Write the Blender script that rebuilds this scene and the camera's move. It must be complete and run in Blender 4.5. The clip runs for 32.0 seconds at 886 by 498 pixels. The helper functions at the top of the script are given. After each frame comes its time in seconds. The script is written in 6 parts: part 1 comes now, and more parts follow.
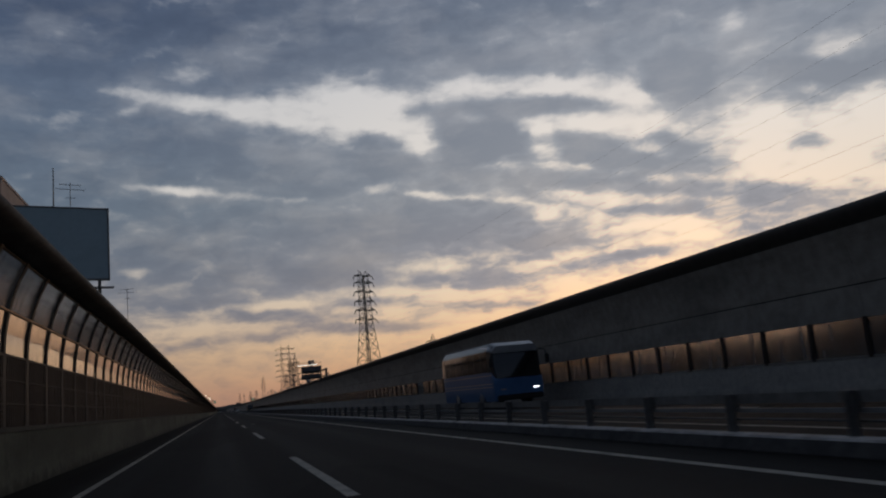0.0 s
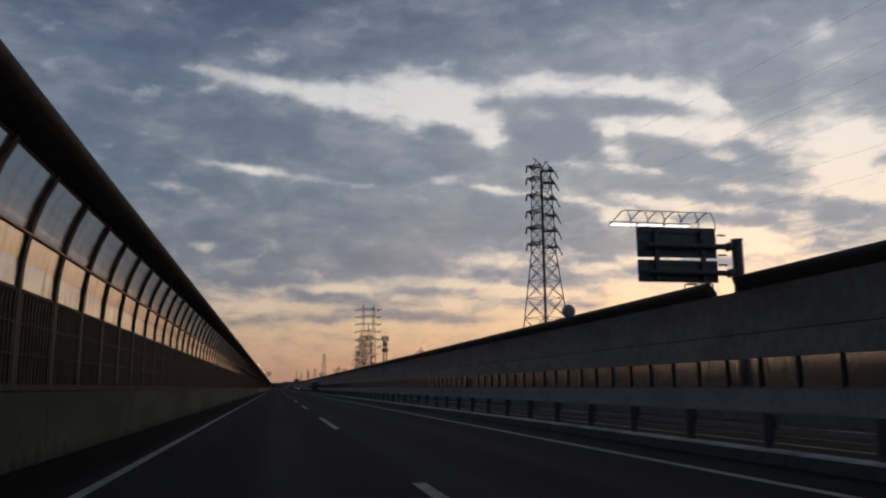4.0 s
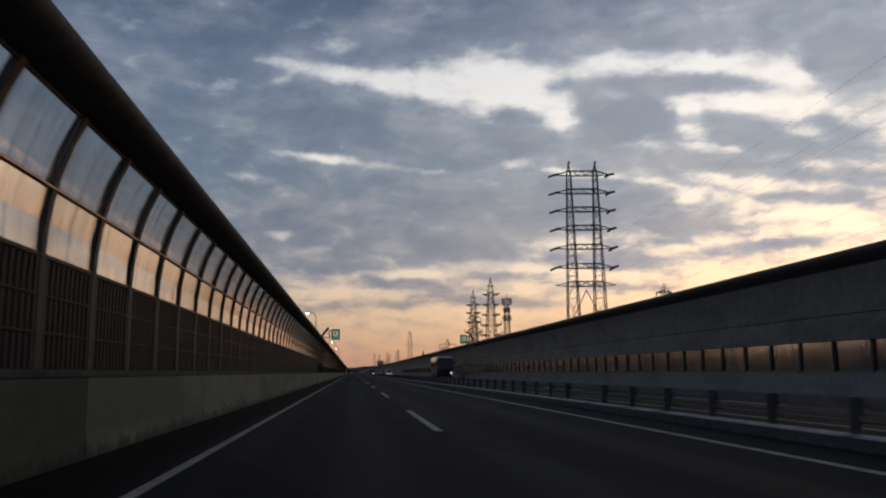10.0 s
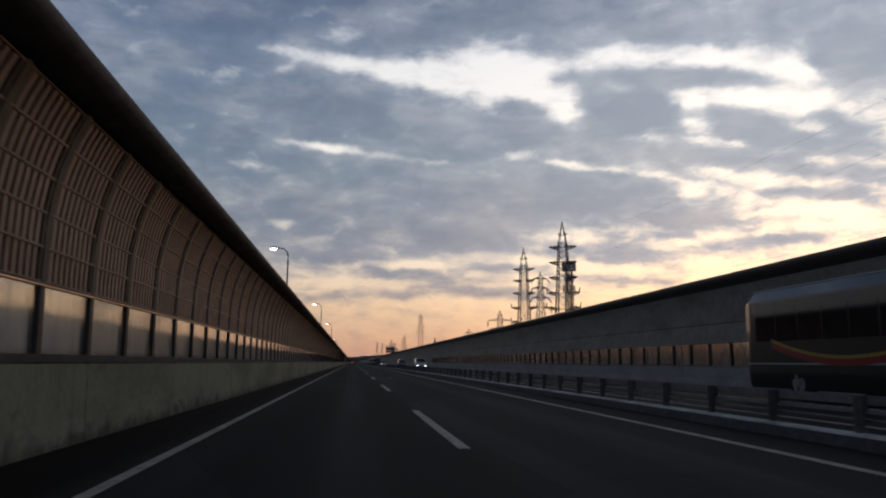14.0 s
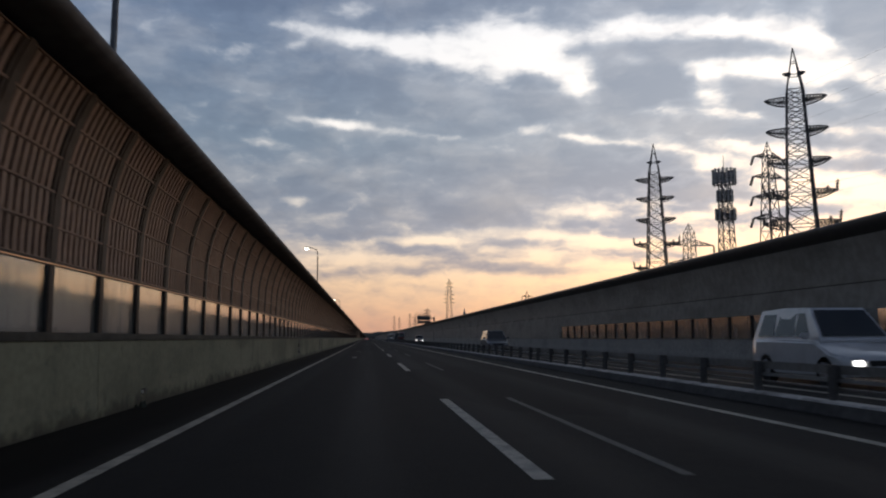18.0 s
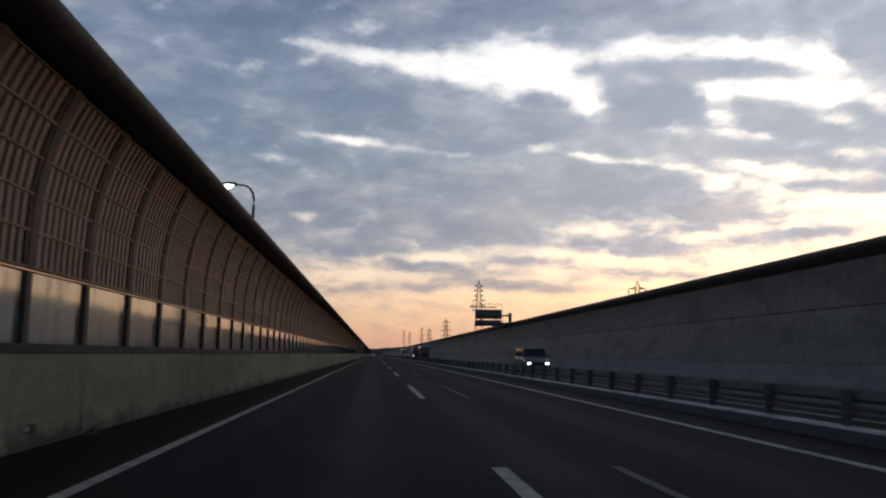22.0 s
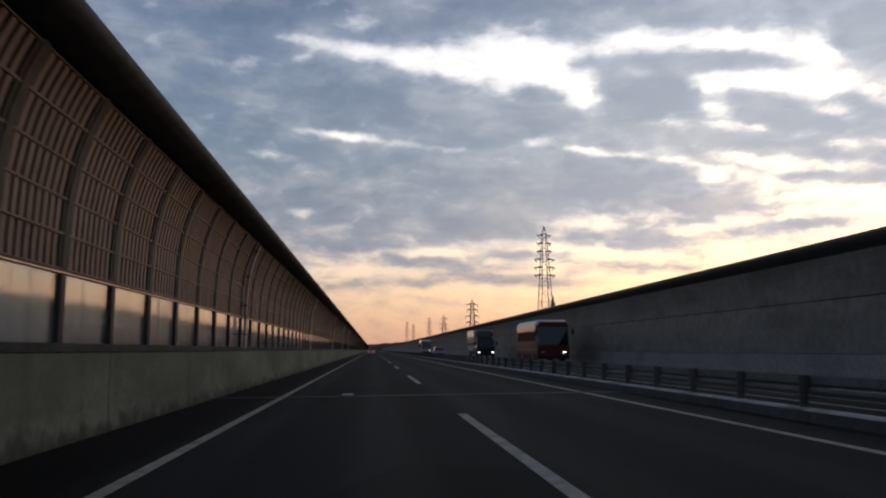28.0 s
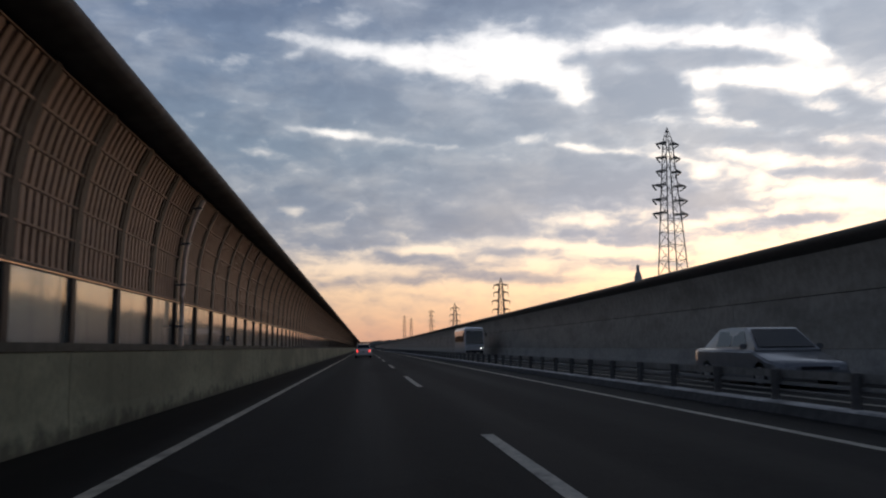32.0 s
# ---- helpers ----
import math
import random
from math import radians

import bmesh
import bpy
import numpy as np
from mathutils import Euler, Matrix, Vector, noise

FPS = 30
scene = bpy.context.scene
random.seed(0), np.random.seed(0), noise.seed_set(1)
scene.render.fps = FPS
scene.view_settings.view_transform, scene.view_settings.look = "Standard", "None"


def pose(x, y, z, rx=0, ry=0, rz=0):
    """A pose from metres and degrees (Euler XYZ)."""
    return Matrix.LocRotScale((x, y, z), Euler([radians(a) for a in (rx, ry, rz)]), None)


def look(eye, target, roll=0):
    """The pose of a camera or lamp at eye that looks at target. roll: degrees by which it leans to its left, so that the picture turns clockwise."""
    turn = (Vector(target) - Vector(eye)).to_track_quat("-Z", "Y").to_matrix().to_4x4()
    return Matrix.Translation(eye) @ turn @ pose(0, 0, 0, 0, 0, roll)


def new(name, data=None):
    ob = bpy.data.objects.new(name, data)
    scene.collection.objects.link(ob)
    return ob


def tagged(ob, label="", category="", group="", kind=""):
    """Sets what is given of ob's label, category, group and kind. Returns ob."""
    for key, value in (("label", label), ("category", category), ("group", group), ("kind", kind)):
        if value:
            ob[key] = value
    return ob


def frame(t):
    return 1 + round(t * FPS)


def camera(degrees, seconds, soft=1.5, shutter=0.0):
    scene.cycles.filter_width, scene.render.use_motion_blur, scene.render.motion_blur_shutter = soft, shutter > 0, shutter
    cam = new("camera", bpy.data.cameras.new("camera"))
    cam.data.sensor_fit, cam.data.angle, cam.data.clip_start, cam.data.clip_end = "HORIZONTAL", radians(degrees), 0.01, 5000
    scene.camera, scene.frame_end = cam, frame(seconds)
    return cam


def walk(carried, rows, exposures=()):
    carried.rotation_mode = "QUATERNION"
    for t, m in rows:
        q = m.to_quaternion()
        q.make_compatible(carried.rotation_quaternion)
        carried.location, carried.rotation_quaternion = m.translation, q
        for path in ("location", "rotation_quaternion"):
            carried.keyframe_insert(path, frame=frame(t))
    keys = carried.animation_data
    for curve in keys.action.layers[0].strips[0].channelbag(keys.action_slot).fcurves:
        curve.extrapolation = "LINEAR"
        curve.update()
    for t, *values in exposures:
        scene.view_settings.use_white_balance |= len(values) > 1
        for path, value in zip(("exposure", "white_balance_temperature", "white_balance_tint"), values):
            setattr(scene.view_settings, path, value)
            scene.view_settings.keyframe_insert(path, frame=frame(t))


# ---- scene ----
cam = camera(57.75, 32.0, soft=2.1, shutter=0.1)

# t, x, y, z, yaw, pitch, roll: a car driving along +y in the left lane, the camera hand-held inside
PATH = [
    (0, -1.39, 0.01, 1.059, -15.29, 9.98, 5.36), (0.5, -1.45, 13.32, 1.058, -13.39, 11.28, 3.81), (1, -1.52, 26.60, 1.058, -12.41, 10.87, 0.95),
    (1.5, -1.60, 39.93, 1.058, -12.62, 10.04, 0.56), (2, -1.65, 53.35, 1.058, -13.58, 9.45, 1.28), (2.5, -1.65, 66.87, 1.057, -12.77, 9.62, 0.86),
    (3, -1.63, 80.51, 1.057, -12.45, 9.91, 1.42), (3.5, -1.60, 94.28, 1.057, -12.41, 9.95, 0.22), (4, -1.58, 108.20, 1.057, -11.64, 9.68, 0.57),
    (4.5, -1.58, 122.26, 1.057, -7.45, 9.58, 1.47), (6.5, -1.61, 178.87, 1.057, -6.26, 9.55, 1.00), (7, -1.62, 192.93, 1.057, -6.34, 10.32, 1.04),
    (7.5, -1.63, 206.89, 1.057, -6.85, 10.38, 0.93), (8, -1.64, 220.73, 1.057, -7.10, 10.76, 0.99), (8.5, -1.65, 234.45, 1.057, -8.20, 10.86, 0.17),
    (9, -1.64, 248.02, 1.057, -8.40, 11.20, 1.28), (9.5, -1.61, 261.40, 1.057, -6.67, 8.42, 0.43), (10, -1.56, 274.63, 1.057, -6.42, 8.67, 0.72),
    (10.5, -1.51, 287.74, 1.058, -5.94, 8.47, 0.30), (11, -1.47, 300.83, 1.058, -6.16, 8.39, 0.31), (11.5, -1.44, 313.97, 1.058, -7.54, 8.68, -0.39),
    (12, -1.43, 327.11, 1.058, -6.49, 8.31, 0.35), (12.5, -1.42, 340.19, 1.058, -6.69, 9.12, 1.07), (13, -1.41, 353.22, 1.059, -6.85, 9.34, 0.69),
    (13.5, -1.41, 366.22, 1.059, -6.56, 9.22, 0.62), (14, -1.40, 379.19, 1.059, -6.40, 8.02, -0.08), (14.5, -1.39, 392.16, 1.059, -6.31, 7.45, 0.31),
    (16.5, -1.35, 444.37, 1.060, -5.55, 7.31, 2.54), (17, -1.34, 457.43, 1.060, -4.33, 8.37, 2.51), (17.5, -1.33, 470.35, 1.060, -5.47, 7.07, -0.40),
    (18, -1.32, 483.21, 1.060, -5.35, 6.29, 0.34), (18.5, -1.31, 496.12, 1.060, -5.48, 7.03, 0.46), (19, -1.30, 509.18, 1.060, -4.92, 7.54, 0.69),
    (19.5, -1.28, 522.46, 1.060, -5.15, 7.14, 0.74), (20, -1.25, 535.86, 1.060, -4.83, 6.65, 0.33), (20.5, -1.22, 549.29, 1.060, -4.90, 6.57, 0.13),
    (21, -1.21, 562.72, 1.060, -4.59, 6.58, -0.55), (21.5, -1.20, 576.13, 1.060, -4.87, 7.38, -0.14), (22, -1.20, 589.52, 1.060, -4.86, 7.49, -0.45),
    (22.5, -1.21, 602.85, 1.060, -5.13, 7.21, -0.34), (23, -1.21, 616.09, 1.060, -5.38, 7.90, -0.21), (23.5, -1.21, 629.17, 1.060, -4.70, 8.23, 0.62),
    (24, -1.21, 642.14, 1.060, -4.46, 7.84, 0.29), (24.5, -1.21, 655.04, 1.060, -4.62, 7.62, 0.29), (25, -1.22, 667.85, 1.059, -4.88, 7.74, 0.78),
    (25.5, -1.26, 680.57, 1.059, -4.81, 7.53, 0.20), (27.5, -1.45, 731.10, 1.059, -4.59, 7.93, 0.91), (28, -1.49, 743.81, 1.058, -5.01, 7.14, 0.22),
    (28.5, -1.53, 756.67, 1.058, -5.17, 7.42, 0.21), (29, -1.56, 769.64, 1.058, -5.45, 7.51, 1.05), (29.5, -1.58, 782.67, 1.058, -4.69, 8.30, 0.94),
    (30, -1.59, 795.72, 1.058, -5.05, 7.28, 0.32), (30.5, -1.57, 808.72, 1.058, -5.45, 7.01, 0.29), (31, -1.53, 821.68, 1.058, -4.91, 7.28, 0.75),
    (31.5, -1.50, 834.61, 1.058, -5.05, 7.01, 0.35), (32, -1.47, 847.44, 1.058, -5.50, 6.95, 0.56),
]
walk(cam, [(t, pose(x, y, z, 90 + p, r, w)) for t, x, y, z, w, p, r in PATH],
     exposures=[(0, -0.55), (4, -0.4), (9, -0.27), (11, -0.07), (13, 0.0), (17, 0.13), (19, 0.2), (32, 0.26)])


# ---------------------------------------------------------------- world and light
def srgb(r, g, b):
    return tuple((c / 255 / 12.92) if c <= 10 else ((c / 255 + 0.055) / 1.055) ** 2.4 for c in (r, g, b)) + (1.0,)


class Nodes:
    """Short hand for wiring a node tree."""

    def __init__(self, tree):
        self.tree = tree
        tree.nodes.clear()

    def add(self, kind, ins=(), **props):
        n = self.tree.nodes.new(kind)
        for k, v in props.items():
            setattr(n, k, v)
        for k, v in (ins.items() if isinstance(ins, dict) else enumerate(ins)):
            if v is None:
                continue
            if isinstance(v, bpy.types.NodeSocket):
                self.tree.links.new(v, n.inputs[k])
            else:
                n.inputs[k].default_value = v
        return n

    def math(self, op, *ins, clamp=False):
        return self.add("ShaderNodeMath", ins, operation=op, use_clamp=clamp).outputs[0]

    def noise(self, vec, scale, detail=4, rough=0.55, distortion=0.0):
        n = self.add("ShaderNodeTexNoise", {"Vector": vec, "Scale": scale, "Detail": detail, "Roughness": rough, "Distortion": distortion})
        return n.outputs[0], n.outputs[1]

    def ramp(self, fac, stops, ease=False):
        n = self.add("ShaderNodeValToRGB", (fac,))
        el = n.color_ramp.elements
        n.color_ramp.interpolation = "EASE" if ease else "LINEAR"
        while len(el) < len(stops):
            el.new(0.5)
        for e, (pos, col) in zip(el, stops):
            e.position, e.color = pos, col if len(col) == 4 else (*col, 1)
        return n.outputs[0]

    def span(self, val, a, b, c=0.0, d=1.0, smooth=True):
        return self.add("ShaderNodeMapRange", (val, a, b, c, d), interpolation_type="SMOOTHSTEP" if smooth else "LINEAR").outputs[0]

    def mix(self, fac, a, b, blend="MIX"):
        n = self.add("ShaderNodeMix", data_type="RGBA", blend_type=blend)
        for sock, v in ((n.inputs[0], fac), (n.inputs[6], a), (n.inputs[7], b)):
            if isinstance(v, bpy.types.NodeSocket):
                self.tree.links.new(v, sock)
            else:
                sock.default_value = v
        return n.outputs[2]


def make_sky():
    w = bpy.data.worlds.new("dusk_sky")
    scene.world = w
    w.use_nodes = True
    n = Nodes(w.node_tree)
    way = n.add("ShaderNodeTexCoord").outputs["Generated"]
    xyz = n.add("ShaderNodeSeparateXYZ", (way,)).outputs
    deg = 180 / math.pi
    az = n.math("MULTIPLY", n.math("ARCTAN2", xyz[0], xyz[1]), deg)
    el = n.math("MULTIPLY", n.math("ARCSINE", xyz[2]), deg)
    flat = n.add("ShaderNodeCombineXYZ", (az, el, 0.0)).outputs[0]
    # billowing edges: bend the map of azimuth and elevation
    def shake(scale, size):
        _, c = n.noise(flat, scale, 4, 0.5)
        c = n.add("ShaderNodeVectorMath", (c, (0.5, 0.5, 0.5)), operation="SUBTRACT").outputs[0]
        return n.add("ShaderNodeVectorMath", (c, size), operation="MULTIPLY").outputs[0]

    wob = n.add("ShaderNodeVectorMath", (shake(0.25, (1.8, 0.7, 0.0)), shake(0.8, (1.1, 0.40, 0.0))), operation="ADD").outputs[0]
    bent = n.add("ShaderNodeVectorMath", (flat, wob), operation="ADD").outputs[0]

    # cloud by cloud: azimuth, elevation, half width, half height, lean, weight (minus: a gap, plus: a bank)
    top_gaps = (
        (-5.8, 21.6, 1.6, 0.3, -6, -0.3), (-5.1, 20.5, 0.3, 0.81, -67, -0.5), (-2.1, 21.1, 2.5, 0.53, -7, -0.7), (1.2, 20.7, 2.5, 0.73, -7, -0.85),
        (4.8, 20.2, 2.6, 1.0, -8, -0.9), (8.4, 20.3, 2.4, 1.61, -7, -1.0), (11.7, 20.2, 2.6, 1.75, -3, -1.0), (14.2, 18.5, 1.8, 1.38, -13, -1.0),
        (15.7, 17.2, 0.9, 1.39, -4, -1.1), (19.1, 18.9, 1.3, 0.45, -5, -0.7), (28.3, 21.4, 0.6, 0.84, -9, -0.45), (30.9, 19.6, 0.9, 1.35, -29, -0.45),
        (27.4, 20.1, 3.2, 0.64, -11, -0.95), (17.2, 20.8, 3.6, 0.74, -5, -1.0), (31.5, 18.8, 2.3, 0.69, -10, -0.8), (22.5, 20.8, 3.4, 0.65, -7, -0.95),
    )
    right_gaps = (
        (23.5, 17.9, 1.4, 0.59, -16, -0.75), (26.1, 17.7, 1.8, 0.73, -7, -0.85), (28.8, 17.3, 1.7, 0.79, -8, -0.85), (31.4, 17.0, 1.5, 1.2, -9, -0.85),
        (34.0, 16.4, 1.3, 0.97, -9, -0.7), (24.5, 16.1, 1.1, 0.87, -35, -0.9), (21.2, 15.3, 1.1, 0.34, -5, -0.6), (26.1, 14.6, 1.9, 0.41, -6, -0.8),
        (31.9, 15.0, 1.0, 0.42, -8, -0.6), (38.5, 14.6, 2.1, 2.04, -12, -1.01), (41.8, 15.2, 2.0, 1.44, -13, -0.72), (42.3, 12.0, 3.0, 1.27, -12, -1.01),
        (45.4, 14.4, 1.9, 2.11, -14, -1.01), (44.6, 18.9, 1.5, 0.76, -15, -1.01), (48.5, 12.3, 2.6, 4.11, -14, -0.87), (38.4, 22.4, 0.8, 0.64, -14, -0.72),
    )
    mid_gaps = (
        (12.2, 14.7, 2.0, 0.35, 2, -0.75), (15.2, 13.9, 1.8, 0.27, -11, -0.7), (18.7, 13.4, 2.7, 0.27, -9, -0.75), (22.3, 12.6, 1.5, 0.23, -14, -0.55),
        (25.5, 12.8, 2.7, 0.33, -18, -0.65), (28.7, 12.0, 2.1, 0.51, -14, -0.6), (31.8, 12.9, 1.2, 0.32, -7, -0.65), (23.7, 11.4, 1.1, 0.75, -25, -1.0),
        (26.5, 11.4, 1.4, 0.45, -15, -0.5), (-2.2, 15.1, 2.6, 0.28, -6, -1.0), (-6.7, 13.5, 1.7, 0.35, -8, -0.6), (3.1, 14.4, 3.3, 0.2, -4, -0.3),
        (6.2, 14.2, 1.2, 0.2, -6, -0.3), (-4.8, 9.7, 0.9, 0.56, 1, -0.3), (30.3, 10.2, 3.0, 0.51, 0, -0.7), (33.5, 9.5, 1.9, 0.5, -6, -0.6),
    )
    low_gaps = (
        (28.1, 8.8, 3.4, 0.74, 4, -0.5), (33.4, 8.3, 2.5, 0.71, -5, -0.5), (20.9, 9.4, 2.2, 0.31, -3, -0.35), (14.6, 8.8, 4.3, 0.64, 2, -0.7),
        (14.2, 7.1, 3.5, 0.56, -2, -0.7), (1.7, 7.9, 1.2, 0.32, 0, -0.5), (-1.3, 7.8, 1.2, 0.24, 0, -0.4), (6.6, 7.2, 2.8, 0.4, 5, -0.5),
        (23.1, 7.9, 2.5, 0.46, 2, -0.6), (11.0, 5.9, 2.8, 0.48, -1, -0.4), (-1.5, 5.6, 2.0, 0.28, 0, -0.4), (18.5, 6.5, 3.0, 0.35, -2, -0.5),
        (3.3, 6.9, 2.4, 0.24, 0, -0.4),
    )
    high_banks = (
        (18.5, 18.2, 2.4, 0.57, -5, 0.75), (21.4, 17.9, 1.6, 1.18, -29, 0.85), (18.5, 16.4, 2.9, 0.99, -4, 0.8), (17.8, 19.6, 2.8, 0.45, -5, 0.45),
        (24.4, 19.1, 3.0, 0.4, -7, 0.75), (12.7, 17.9, 1.7, 0.42, -3, 0.8), (13.0, 16.2, 2.4, 0.78, -3, 0.75), (27.3, 15.7, 2.3, 1.02, -15, 1.0),
        (30.9, 14.3, 3.6, 0.61, -12, 1.0), (25.5, 13.7, 6.0, 0.67, -9, 0.8), (32.9, 15.6, 1.0, 0.54, -34, 0.8), (32.9, 19.2, 1.5, 0.41, -10, 0.35),
        (34.9, 19.9, 1.6, 1.0, -11, 0.6), (21.5, 22.8, 6.4, 0.64, -10, 0.35), (14.6, 21.5, 2.2, 0.52, -13, 0.4),
    )
    mid_banks = (
        (42.7, 18.0, 2.4, 0.6, -18, 0.9), (33.9, 19.0, 1.9, 1.68, -30, 0.7), (39.3, 10.5, 2.7, 0.74, -15, 0.7), (42.7, 16.2, 2.0, 0.65, -5, 0.65),
        (42.2, 13.5, 1.3, 0.47, -12, 0.9), (46.0, 12.0, 0.9, 0.7, -13, 0.8), (46.0, 17.3, 2.2, 0.86, -16, 0.8), (15.9, 11.3, 8.1, 1.66, -6, 0.35),
        (25.0, 10.5, 1.5, 0.75, -20, 0.55), (23.5, 9.6, 1.9, 0.53, -4, 0.6), (31.5, 10.9, 2.0, 0.43, -6, 0.65), (33.9, 10.4, 1.3, 0.39, -6, 0.6),
        (26.8, 9.5, 1.4, 0.22, -4, 0.5), (32.1, 12.5, 2.6, 0.46, -12, 0.5), (1.7, 17.0, 8.3, 1.37, -4, 0.2),
    )
    low_banks = (
        (8.2, 8.7, 4.2, 0.97, 2, 0.55), (-1.1, 7.5, 3.0, 0.48, 3, 0.45), (3.3, 4.8, 2.4, 0.4, 4, 0.55), (9.0, 4.9, 2.8, 0.4, -5, 0.5),
        (10.0, 5.8, 1.2, 0.28, -1, 0.55), (6.1, 6.0, 1.9, 0.44, -4, 0.5), (1.7, 6.3, 2.4, 0.32, 3, 0.4), (18.1, 7.5, 3.6, 0.51, 2, 0.65),
        (20.3, 5.5, 2.6, 0.31, 1, 0.55), (12.2, 6.7, 2.8, 0.2, -1, 0.45), (26.7, 7.9, 4.1, 0.41, 2, 0.8), (31.6, 8.1, 2.6, 0.33, 2, 0.75),
        (-2.3, 4.6, 2.4, 0.36, 0, 0.4), (13.7, 4.6, 2.4, 0.24, -1, 0.4),
    )
    field = None
    here = bent
    for group in (top_gaps, right_gaps, mid_gaps, low_gaps, high_banks, mid_banks, low_banks):
        for a, e, rx, ry, lean, wt in group:
            m = n.add("ShaderNodeMapping", {"Vector": here, "Location": (a, e, 0), "Rotation": (0, 0, radians(lean)), "Scale": (rx, ry, 1)}, vector_type="TEXTURE").outputs[0]
            m = n.add("ShaderNodeVectorMath", (m,), operation="LENGTH").outputs[1]
            m = n.span(m, 1.95, 0.1, 0.0, wt)
            field = m if field is None else n.math("ADD", field, m)
        # each group hangs on the one before it by a hair, so that they are worked out in turn
        here = n.add("ShaderNodeVectorMath", (field, (1e-7, 1e-7, 0.0), bent), operation="MULTIPLY_ADD").outputs[0]

    field = n.math("MAXIMUM", field, -1.2)

    # cloud cover: thick overhead, torn into thin streaks towards the horizon
    puffs = n.add("ShaderNodeMapping", {"Vector": bent, "Scale": (0.16, 0.36, 1)}).outputs[0]
    n1, _ = n.noise(puffs, 1.0, 7, 0.55, 0.2)
    flakes = n.add("ShaderNodeMapping", {"Vector": bent, "Scale": (0.26, 0.95, 1)}).outputs[0]
    n3, _ = n.noise(flakes, 1.0, 6, 0.6, 0.2)
    low = n.span(el, 10.0, 6.0)
    base = n.math("SUBTRACT", n.span(el, 4.0, 10.2, -0.16, 0.86), n.math("MULTIPLY", n.span(az, 13.0, 30.0, 0.0, 0.50), n.span(el, 21.0, 12.0)))
    body = n.math("MULTIPLY_ADD", n.math("SUBTRACT", n1, 0.5), n.span(el, 3.0, 10.0, 0.5, 1.25), base)
    body = n.math("ADD", body, n.math("MULTIPLY", n.math("MULTIPLY", n.math("SUBTRACT", n3, 0.5), low), n.span(el, 1.5, 5.0, 0.3, 1.7)))
    # small torn flakes against the glow on the right
    scraps = n.add("ShaderNodeMapping", {"Vector": bent, "Scale": (0.42, 1.15, 1)}).outputs[0]
    n5, _ = n.noise(scraps, 1.0, 5, 0.55, 0.3)
    glow_side = n.math("MULTIPLY", n.span(az, 8.0, 22.0), n.math("MULTIPLY", n.span(el, 20.0, 14.0), n.span(el, 3.5, 6.5)))
    body = n.math("ADD", body, n.math("MULTIPLY", n.math("MULTIPLY", n.math("SUBTRACT", n5, 0.48), glow_side), 2.2))
    n4, _ = n.noise(puffs, 2.4, 4, 0.5)
    # fine wisps that reach into the gaps
    n6, _ = n.noise(scraps, 1.3, 4, 0.5, 0.3)
    body = n.math("ADD", body, n.math("MULTIPLY", n.math("SUBTRACT", n6, 0.5), n.span(el, 3.0, 8.0, 0.6, 0.65)))
    # rounded heads, as of heaped cloud
    heaps = n.add("ShaderNodeMapping", {"Vector": bent, "Scale": (0.5, 0.85, 1)}).outputs[0]
    n7, _ = n.noise(heaps, 1.0, 4, 0.5)
    body = n.math("MULTIPLY_ADD", n.math("SUBTRACT", n7, 0.5), n.span(el, 4.0, 9.0, 0.6, 1.25), body)
    cover = n.math("ADD", n.math("MULTIPLY_ADD", n.math("SUBTRACT", n4, 0.5), 0.8, body), n.math("MULTIPLY", field, 1.05))
    thick = n.span(cover, -0.50, 0.76)
    dense = n.span(cover, 0.45, 1.35)

    # clear sky: orange above the horizon, cream over it, white-blue higher up; brightest where the sun has gone down
    sunward = n.math("MULTIPLY", n.math("ABSOLUTE", n.math("SUBTRACT", az, 34.0)), 1 / 180)
    h = n.span(el, -1.0, 26.0, smooth=False)
    clear_near = n.ramp(h, [(0.0, srgb(186, 150, 136)), (0.08, srgb(216, 172, 146)), (0.18, srgb(245, 210, 180)), (0.34, srgb(255, 239, 220)), (0.62, srgb(255, 250, 244)), (1.0, srgb(240, 241, 247))])
    clear_far = n.ramp(h, [(0.0, srgb(144, 121, 119)), (0.08, srgb(182, 148, 136)), (0.18, srgb(208, 177, 154)), (0.34, srgb(224, 211, 199)), (0.62, srgb(240, 236, 234)), (1.0, srgb(212, 216, 224))])
    clear = n.mix(n.span(sunward, 0.02, 0.24), clear_near, clear_far)
    clear = n.mix(1.0, clear, (1.02, 1.01, 1.0, 1), "MULTIPLY")
    air = n.add("ShaderNodeTexSky", sky_type="NISHITA", sun_disc=False, sun_elevation=radians(2.0), sun_rotation=radians(34), altitude=20).outputs[0]
    clear = n.mix(0.04, clear, air)
    n2, _ = n.noise(puffs, 0.9, 5, 0.55)
    cloud_near = n.ramp(h, [(0.0, srgb(186, 150, 134)), (0.12, srgb(188, 162, 148)), (0.3, srgb(194, 187, 190)), (0.55, srgb(186, 189, 196)), (0.84, srgb(172, 179, 191)), (1.0, srgb(138, 149, 167))])
    cloud_far = n.ramp(h, [(0.0, srgb(146, 121, 117)), (0.12, srgb(146, 132, 130)), (0.3, srgb(132, 138, 151)), (0.55, srgb(120, 135, 152)), (0.84, srgb(110, 126, 150)), (1.0, srgb(88, 104, 131))])
    cloud = n.mix(n.span(sunward, 0.0, 0.26), cloud_near, cloud_far)
    cloud = n.mix(n.span(n2, 0.4, 0.72, 0.0, 0.20), cloud, clear)
